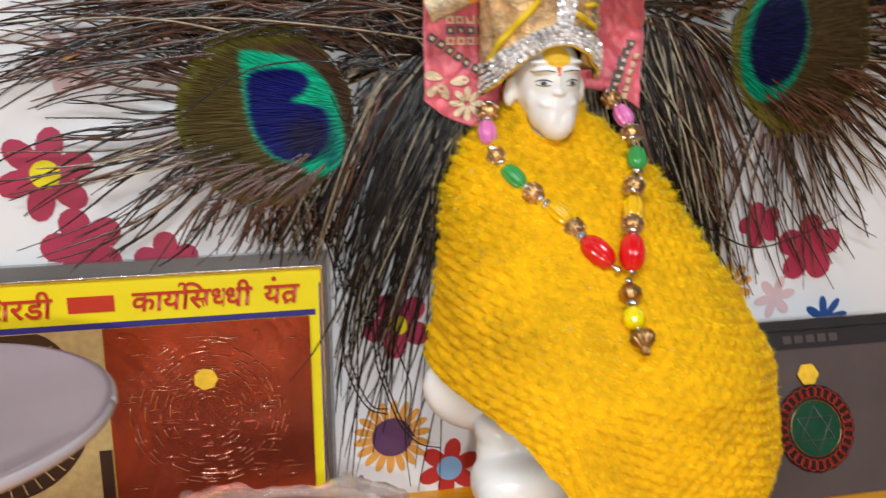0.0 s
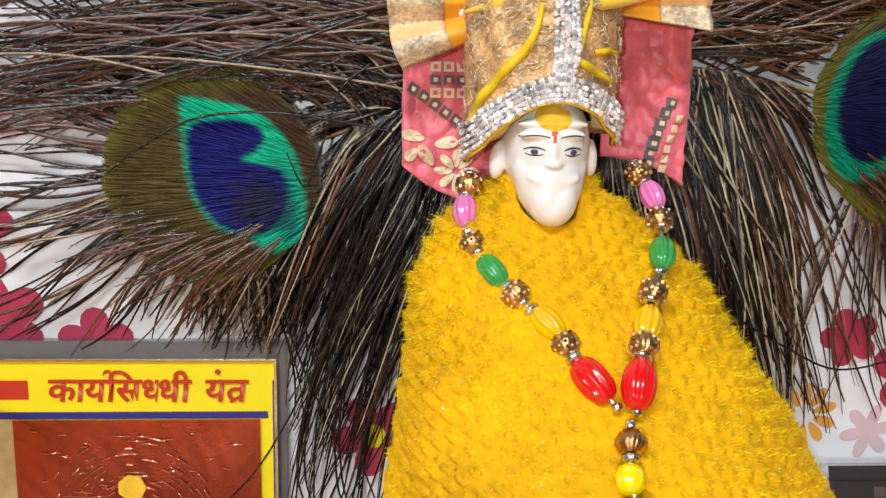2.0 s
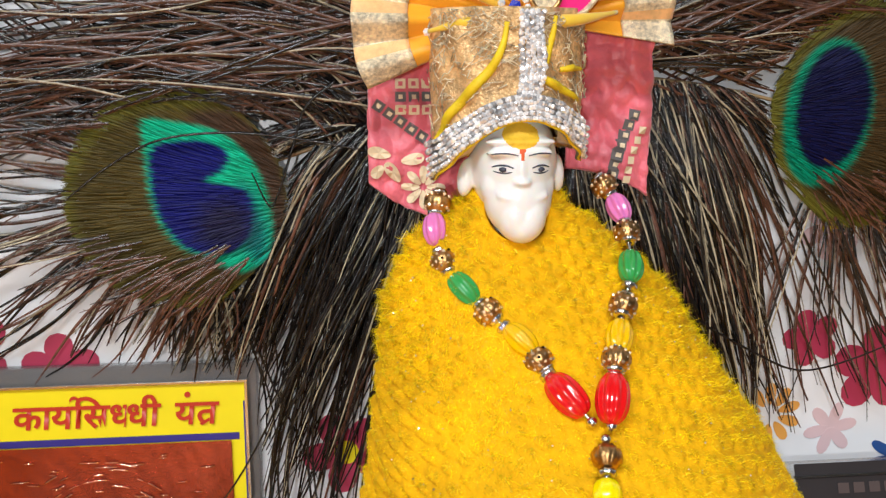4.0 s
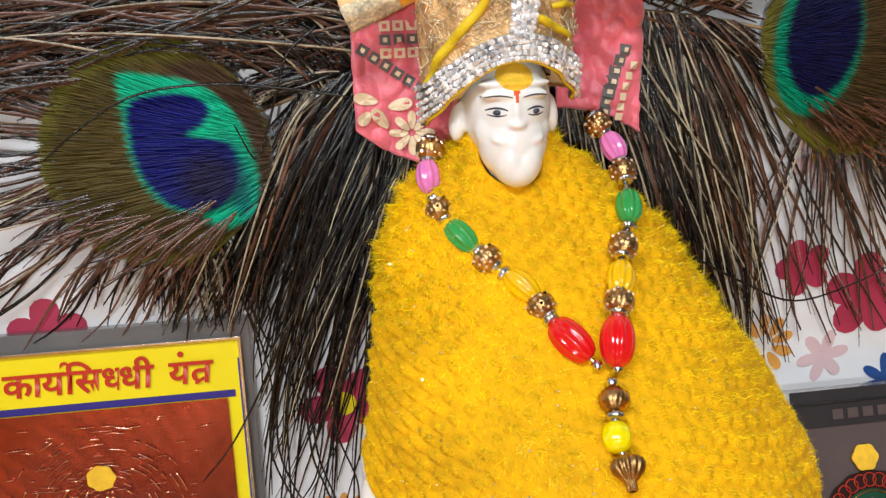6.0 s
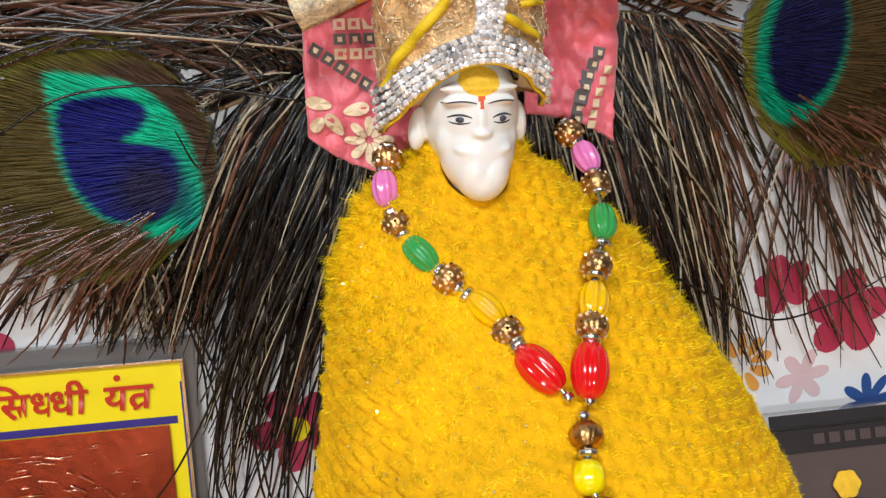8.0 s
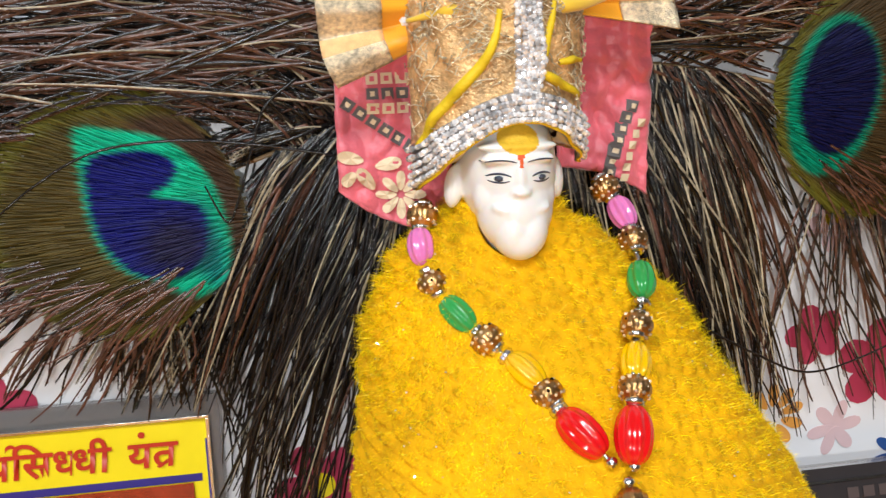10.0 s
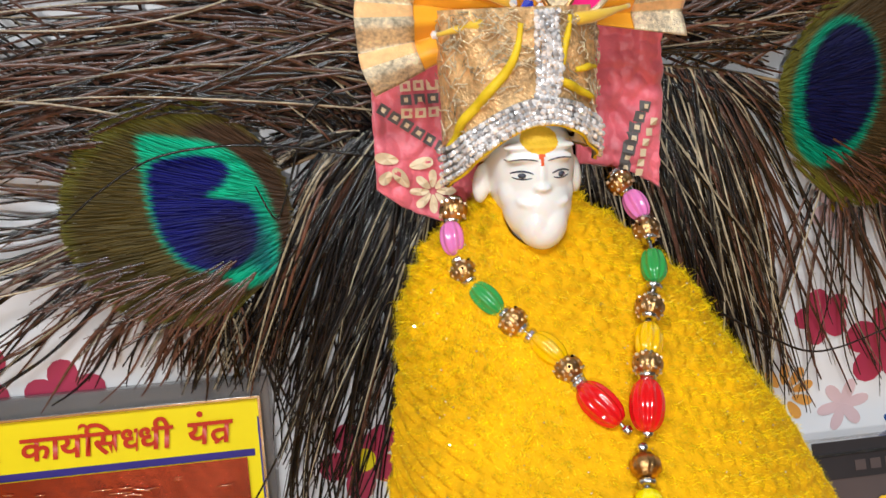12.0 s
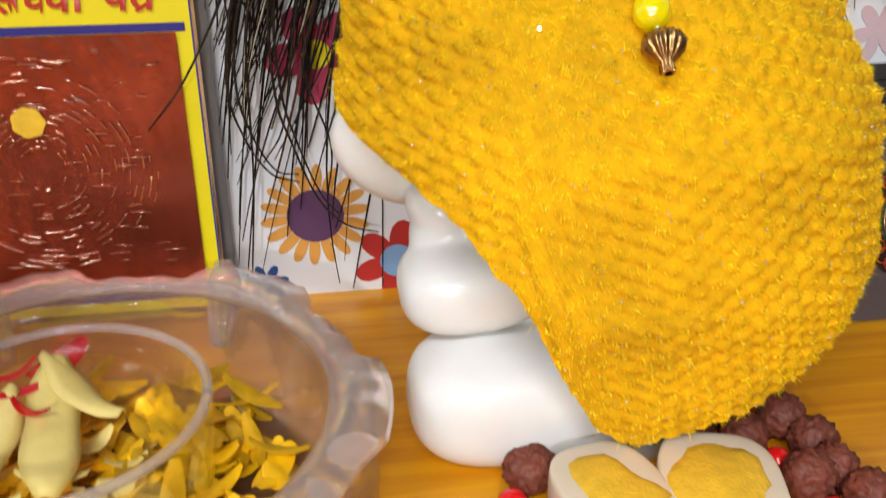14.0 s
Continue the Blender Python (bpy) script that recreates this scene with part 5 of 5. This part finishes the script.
    base = letters("lettering", [("\u0915", 0.76, None), ("\u093e", 0.25, None), ("\u092f", 0.60, None), ("\u093f", 0.27, None), ("\u0938", 0.69, None), ("\u0927", 0.47, 0.47), ("\u0927", 0.64, None), ("\u0940", 0.27, None),
                                 ("", 0.42, None), ("\u092f", 0.60, None), ("\u0924", 0.58, None)], s, 0.0152, zb, yb, RED_INK, root)
    first = 0.0152 - 5.55 * s
    for cx2, cz2 in ((first + 1.70 * s, zb + 0.74 * s),):
        v, f = [], []
        arc = [(cx2 + 0.13 * s * math.cos(a), cz2 + 0.13 * s * math.sin(a)) for a in [math.radians(-20 + 200 * i / 10) for i in range(11)]]
        for (ax, az) in arc:
            v += [(ax - root.location.x, yb - root.location.y, az - 0.04 * s - root.location.z), (ax - root.location.x, yb - root.location.y, az + 0.06 * s - root.location.z)]
        f = [(2 * i, 2 * i + 1, 2 * i + 3, 2 * i + 2) for i in range(10)]
        mesh_object("letter_mark", v, f, RED_INK, root, smooth=False)
    flat_shape("letter_mark", ellipse(0.0152 - 0.78 * s, zb + 0.86 * s, 0.085 * s, 0.085 * s, 14), yb, 0.0001, RED_INK, root)
    tx = 0.0152 - 0.36 * s
    flat_shape("letter_mark", [(tx + 0.16 * s, zb + 0.16 * s), (tx - 0.12 * s, zb - 0.02 * s), (tx - 0.06 * s, zb - 0.07 * s), (tx + 0.16 * s, zb + 0.06 * s)], yb, 0.0001, RED_INK, root)
    letters("lettering", [("\u093f", 0.27, None), ("\u0936", 0.70, None), ("\u0930", 0.44, None), ("\u0921", 0.58, None), ("\u0940", 0.27, None)], s, -0.0430, zb - 0.0002, yb, RED_INK, root)
    # a name, as a plain bar
    flat_shape("name_bar", rect(-0.0392, zb + 0.0004, -0.0285, zb + 0.0044), yb, 0.0001, RED_INK, root)


build_yantra()


def build_small_card():
    """Built upright at its foot, then leaned back on the panel."""
    x0, x1, z0, z1, y = 0.1380, 0.1830, TABLE_Z, TABLE_Z + 0.0500, 0.2000
    root = thing("small_votive_card", "small grey foil votive card with black band and red ring", "votive card", ((x0 + x1) / 2, y, z0))
    box_part("acrylic_block", (x0, y, z0), (x1, y + 0.0045, z1), ACRYLIC, root, 0.0006, "clear acrylic backing")
    flat_shape("foil_sheet", rect(x0 + 0.0008, z0 + 0.0008, x1 - 0.0008, z1 - 0.0008), y - 0.0003, 0.0002, GREY_CARD, root, "grey foil sheet")
    flat_shape("black_band", rect(x0 + 0.0006, z0 + 0.0415, x1 - 0.0006, z1 - 0.0004), y - 0.0006, 0.0002, BLACK_CARD, root)
    box_part("silver_edge", (x0, y - 0.0012, z1 - 0.0034), (x1, y - 0.0007, z1 - 0.0029), SILVER, root)
    for i in range(5):
        flat_shape("lettering_bar", rect(0.1480 + 0.0036 * i, z0 + 0.0430, 0.1505 + 0.0036 * i, z0 + 0.0452), y - 0.0009, 0.0001, GREY_CARD, root)
    cx, cz = 0.1545, z0 + 0.0194
    for r, mat, k in ((0.0120, DARK_CARD, 0), (0.0080, GREEN_CARD, 1)):
        flat_shape("printed_ring", ellipse(cx, cz, r, r, 64, 0.012 if k == 0 else 0, 16), y - 0.0008 - 0.0002 * k, 0.0001, mat, root)
    for i in range(28):
        a = 2 * math.pi * i / 28
        v, f = tube([(cx + 0.0100 * math.cos(a) + 0.0015 * math.cos(t) - root.location.x, y - 0.0012 - root.location.y, cz + 0.0100 * math.sin(a) + 0.0015 * math.sin(t) - root.location.z) for t in [2 * math.pi * k / 10 for k in range(11)]], 0.00012, 5)
        mesh_object("loop_line", v, f, RED_INK, root)
    for flip in (1, -1):
        p = [Vector((cx + 0.0062 * math.sin(a), y - 0.0013, cz + flip * 0.0062 * math.cos(a))) - root.location for a in [2 * math.pi * k / 3 for k in range(4)]]
        v, f = tube([p[0], p[0].lerp(p[1], 0.5), p[1], p[1].lerp(p[2], 0.5), p[2], p[2].lerp(p[3], 0.5), p[3]], 0.00012, 6)
        mesh_object("triangle_line", v, f, GREY_CARD, root)
    loop = ellipse(cx, cz, 0.0076, 0.0076, 40)
    v, f = tube([Vector((x, y - 0.0013, z)) - root.location for x, z in loop + loop[:1]], 0.00016, 6)
    mesh_object("circle_line", v, f, GOLD, root)
    flat_shape("paste_dot", ellipse(0.1540, z0 + 0.0343, 0.0030, 0.0029, 32, 0.06, 6), y - 0.0016, 0.0004, PASTE, root, "dab of yellow paste")
    root.location.y = 0.2030
    root.rotation_euler = (radians(-22), 0, 0)


build_small_card()

# ---- things in front on the shelf ----


def build_bowl():
    cx, cy = 0.0065, 0.1680
    root = thing("crystal_bowl", "scalloped cut-crystal bowl holding marigold petals", "bowl", (cx, cy, TABLE_Z))
    n = 144
    prof_out = [(0.0330, 0.0000), (0.0372, 0.0008), (0.0382, 0.0050), (0.0384, 0.0100), (0.0386, 0.0160), (0.0384, 0.0185)]
    prof_in = [(0.0330, 0.0187), (0.0320, 0.0160), (0.0304, 0.0110), (0.0280, 0.0065), (0.0240, 0.0040), (0.0100, 0.0034), (0.0005, 0.0034)]
    profile = [(0.0005, 0.0)] + prof_out + prof_in
    verts, faces = [], []
    for j, (r, h) in enumerate(profile):
        for i in range(n):
            a = 2 * math.pi * i / n
            rib = (0.0018 * abs(math.cos(9 * a + 0.4 * j)) - 0.0004) * min(1, h / 0.006) if j < 7 else 0.0010 * abs(math.cos(9 * a)) * min(1, h / 0.01)
            verts.append(((r + rib) * math.cos(a), (r + rib) * math.sin(a), h))
    for j in range(len(profile) - 1):
        for i in range(n):
            a, b = j * n + i, j * n + (i + 1) % n
            faces.append((a, b, b + n, a + n))
    mesh_object("bowl_body", verts, faces, GLASS, root, label="clear cut crystal")
    # the broad notched rim
    def notch(a):
        return max(-1.0, min(1.0, 4 * math.cos(6 * a + 0.6)))
    verts, faces = [], []
    ringp = [(0.0330, 0.0188), (0.0332, 0.0204), (0.0350, 0.0212), (0.0375, 0.0210), (0.0400, 0.0200), (0.0404, 0.0188), (0.0395, 0.0180)]
    for r, h in ringp:
        for i in range(n):
            a = 2 * math.pi * i / n
            k = max(0.0, (r - 0.034) / 0.0064)
            verts.append(((r + 0.0013 * notch(a) * k) * math.cos(a), (r + 0.0013 * notch(a) * k) * math.sin(a), h + (0.0008 * notch(a) + 0.0003 * math.cos(36 * a)) * min(1, k * 2)))
    for j in range(len(ringp)):
        for i in range(n):
            a, b = j * n + i, j * n + (i + 1) % n
            c = ((j + 1) % len(ringp)) * n
            faces.append((a, b, c + (i + 1) % n, c + i))
    mesh_object("rim", verts, faces, RIM_GLASS, root, label="broad notched crystal rim")
    for i in range(6):
        a = 2 * math.pi * (i + 0.5) / 6 + 0.55
        c, s = math.cos(a), math.sin(a)
        v, f = tube([(0.0338 * c, 0.0338 * s, 0.0100), (0.0355 * c, 0.0355 * s, 0.0160), (0.0368 * c, 0.0368 * s, 0.0210), (0.0370 * c, 0.0370 * s, 0.0238)], [0.0018, 0.0026, 0.0027, 0.0014], 14)
        mesh_object("rim_knob", v, f, GLASS, root)
    cup = thing("glass_cup", "small clear glass cup standing in the crystal bowl", "cup", (cx - 0.0015, cy - 0.0035, TABLE_Z + 0.0036))
    v, f = lathe([(0.0005, 0.0), (0.0140, 0.0), (0.0172, 0.0030), (0.0192, 0.0120), (0.0198, 0.0195), (0.0188, 0.0198), (0.0180, 0.0120), (0.0158, 0.0040), (0.0130, 0.0022), (0.0005, 0.0020)], 64)
    mesh_object("cup_body", v, f, CUP_GLASS, cup)
    v, f = tube([(0.0191 * math.cos(2 * math.pi * i / 64), 0.0191 * math.sin(2 * math.pi * i / 64), 0.0197) for i in range(65)], 0.0007, 8)
    mesh_object("cup_rim", v, f, RIM_GLASS, cup)
    rng = random.Random(8)

    def petals(name, label, mat, spots, count):
        bm = bmesh.new()
        for k in range(count):
            r, a = rng.uniform(*spots[0]), rng.uniform(0, 2 * math.pi)
            ln, wd = rng.uniform(0.0050, 0.0115), rng.uniform(0.0010, 0.0022)
            m = Matrix.Translation((spots[1][0] + r * math.cos(a), spots[1][1] + r * math.sin(a), rng.uniform(*spots[2]))) @ Euler((rng.uniform(-0.35, 0.35), rng.uniform(-0.35, 0.35), rng.uniform(0, 6))).to_matrix().to_4x4()
            rows = []
            for j in range(6):
                t = j / 5
                w = wd * math.sin(math.pi * (0.12 + 0.8 * t)) ** 0.8
                rows.append([bm.verts.new(m @ Vector((s * w, (t - 0.5) * ln, 0.0012 * (t - 0.5) ** 2 * 4 - 0.0005 * abs(s)))) for s in (-1, 0, 1)])
            for j in range(5):
                for i in range(2):
                    bm.faces.new((rows[j][i], rows[j][i + 1], rows[j + 1][i + 1], rows[j + 1][i]))
        ob = part(name, bm, mat)
        return tagged(ob, label, "petals", kind="stuff")
    petals("flower_petals", "loose orange marigold petals lying in the crystal bowl", PETAL, ((0.004, 0.027), (cx, cy), (TABLE_Z + 0.0050, TABLE_Z + 0.0100)), 230)
    petals("flower_petals", "pale yellow petals in the glass cup", PALE_PETAL, ((0.0, 0.012), (cx - 0.004, cy - 0.006), (TABLE_Z + 0.0090, TABLE_Z + 0.0130)), 12)
    for k, (px, py, pz, ln, wd, rz, tip) in enumerate(((-0.001, 0.004, 0.0185, 0.021, 0.0040, 0.15, 0.55), (-0.009, 0.002, 0.0175, 0.017, 0.0030, -0.2, 0.5), (0.002, 0.010, 0.0205, 0.014, 0.0028, 1.1, 0.3), (-0.013, -0.004, 0.0160, 0.013, 0.0026, 0.3, 0.4))):
        bm = bmesh.new()
        m = Matrix.Translation((cx - 0.002 + px, cy - 0.004 + py, TABLE_Z + pz)) @ Euler((tip, 0.2, rz)).to_matrix().to_4x4()
        rows = []
        for j in range(13):
            t = j / 12
            w = wd * math.sin(math.pi * (0.06 + 0.88 * t)) ** 0.7 * (1 + 0.15 * math.sin(9 * t + k))
            rows.append([bm.verts.new(m @ Vector((s * w, (t - 0.5) * ln, 0.0015 * math.cos(4 * t + k) - 0.0010 * s * s))) for s in (-1, -0.5, 0, 0.5, 1)])
        for j in range(12):
            for i in range(4):
                bm.faces.new((rows[j][i], rows[j][i + 1], rows[j + 1][i + 1], rows[j + 1][i]))
        big = part("flower_petal", bm, PALE_PETAL)
        big.modifiers.new("thick", "SOLIDIFY").thickness = 0.0002
        tagged(big, "large pale yellow petal draped in the glass cup", "petal", "large petals in the cup")
    petals("flower_petals", "small red petals in the glass cup", BEAD_RED, ((0.0, 0.010), (cx - 0.008, cy + 0.006), (TABLE_Z + 0.0190, TABLE_Z + 0.0210)), 4)


build_bowl()


def build_dish():
    root = thing("pedestal_dish", "frosted translucent plastic dish with rolled rim on a stem", "dish", (-0.0482, 0.1360, TABLE_Z))
    h = 0.0725
    v, f = lathe([(0.0003, h - 0.0028), (0.0150, h - 0.0024), (0.0270, h - 0.0010), (0.0300, h - 0.0012), (0.0313, h + 0.0002), (0.0309, h + 0.0014), (0.0297, h + 0.0014), (0.0285, h + 0.0004), (0.0200, h - 0.0004), (0.0003, h - 0.0010)], 96)
    mesh_object("plate", v, f, FROSTED, root)
    v, f = tube([(0.0306 * math.cos(2 * math.pi * i / 96), 0.0306 * math.sin(2 * math.pi * i / 96), h + 0.0004) for i in range(97)], 0.0010, 10)
    mesh_object("rim", v, f, RIM_PLASTIC, root)
    v, f = lathe([(0.0003, 0.0), (0.0180, 0.0), (0.0186, 0.0012), (0.0160, 0.0026), (0.0050, 0.0060), (0.0034, 0.0200), (0.0042, 0.0360), (0.0034, 0.0560), (0.0060, h - 0.0040), (0.0100, h - 0.0026), (0.0003, h - 0.0026)], 48)
    mesh_object("stem", v, f, FROSTED, root)


build_dish()


def build_footprints():
    """A pair of rounded ivory stone feet-rests with yellow paste on top."""
    root = thing("stone_footrest", "ivory stone twin-lobed foot rest dabbed with yellow paste", "foot rest", (0.0780, 0.1530, TABLE_Z))
    for name, cx, turn, rx in (("lobe", 0.0768, 12, 0.0080), ("lobe", 0.0910, -14, 0.0090)):
        bm = bmesh.new()
        bmesh.ops.create_icosphere(bm, subdivisions=4, radius=1.0, matrix=Matrix.Identity(4))
        place = pose(cx - 0.078, 0.0, 0.0065, 0, 0, turn) @ Matrix.Diagonal((rx, 0.0122, 0.0075, 1))
        for vv in bm.verts:
            # squared-off pebble shape
            vv.co = place @ Vector([math.copysign(abs(q) ** 0.62, q) * 0.94 for q in vv.co])
        for vv in bm.verts:
            vv.co.z = max(min(vv.co.z, 0.0095 + 0.15 * (vv.co.z - 0.0095)), 0.0)
        lobe = part(name, bm, IVORY, root)
        bm = bmesh.new()
        bmesh.ops.create_icosphere(bm, subdivisions=3, radius=1.0, matrix=pose(cx - 0.078, 0.0, 0.0069, 0, 0, turn) @ Matrix.Diagonal((rx * 0.78, 0.0092, 0.0080, 1)))
        for vv in bm.verts:
            vv.co.z = max(min(vv.co.z, 0.0099 + 0.15 * (vv.co.z - 0.0095)), 0.0060)
        for vv in bm.verts:
            k = 1 + 0.4 * noise.noise((vv.co.x * 200, vv.co.y * 260, cx * 100))
            vv.co.x, vv.co.y = (vv.co.x - cx + 0.078) * k + cx - 0.078, vv.co.y * k
        part("paste_patch", bm, PASTE, lobe)


build_footprints()


def build_garland():
    root = thing("garland", "garland of brown seed, red and clear beads round the foot rest", "garland", (0.080, 0.150, TABLE_Z))
    ring = [(0.0590, 0.1440), (0.0620, 0.1560), (0.0650, 0.1630), (0.0700, 0.1685), (0.0780, 0.1720), (0.0890, 0.1720), (0.0985, 0.1705), (0.1045, 0.1670), (0.1075, 0.1590), (0.1090, 0.1500), (0.1090, 0.1400)]
    line = smooth_curve([(x, y, TABLE_Z + 0.0042) for x, y in ring], 14)
    dist, total = [0.0], 0.0
    for a, b in zip(line, line[1:]):
        total += (b - a).length
        dist.append(total)
    order = ["brown", "red", "clear", "red", "brown", "red", "clear", "brown", "red", "brown", "brown", "red", "brown", "red", "brown", "brown", "red"]
    radius = {"brown": 0.0038, "red": 0.0022, "clear": 0.0022}
    looks = {"brown": WOOD_BEAD, "red": BEAD_RED, "clear": STONE_CLEAR}
    s, k = 0.0, 0
    while s < total - 0.005:
        kind = order[k % len(order)]
        r = radius[kind]
        s += r
        p = Vector([np.interp(s, dist, [q[i] for q in line]) for i in range(3)])
        p.z = TABLE_Z + r
        bm = bmesh.new()
        bmesh.ops.create_icosphere(bm, subdivisions={"brown": 4, "red": 3, "clear": 2}[kind], radius=r, matrix=Matrix.Translation(p - root.location))
        if kind == "brown":
            c = p - root.location
            for v in bm.verts:
                d = v.co - c
                v.co = c + d * (1 + 0.16 * noise.noise(d * 1300 + Vector((k, 0, 0))) + 0.22 * noise.noise(d * 3600 + Vector((k, 0, 0))))
        part(kind + "_bead", bm, looks[kind], root, smooth=kind != "clear")
        s += r
        k += 1
    # second strand of brown seeds outside
    for i in range(7):
        p = Vector((0.1105 + 0.0012 * i + 0.0010 * math.sin(i * 2.1), 0.1735 - 0.0064 * i, TABLE_Z + 0.0036))
        bm = bmesh.new()
        bmesh.ops.create_icosphere(bm, subdivisions=4, radius=0.0036, matrix=Matrix.Translation(p - root.location))
        c = p - root.location
        for v in bm.verts:
            d = v.co - c
            v.co = c + d * (1 + 0.16 * noise.noise(d * 1300 + Vector((i, 5, 0))) + 0.22 * noise.noise(d * 3600 + Vector((i, 5, 0))))
        part("brown_bead", bm, WOOD_BEAD, root)


build_garland()
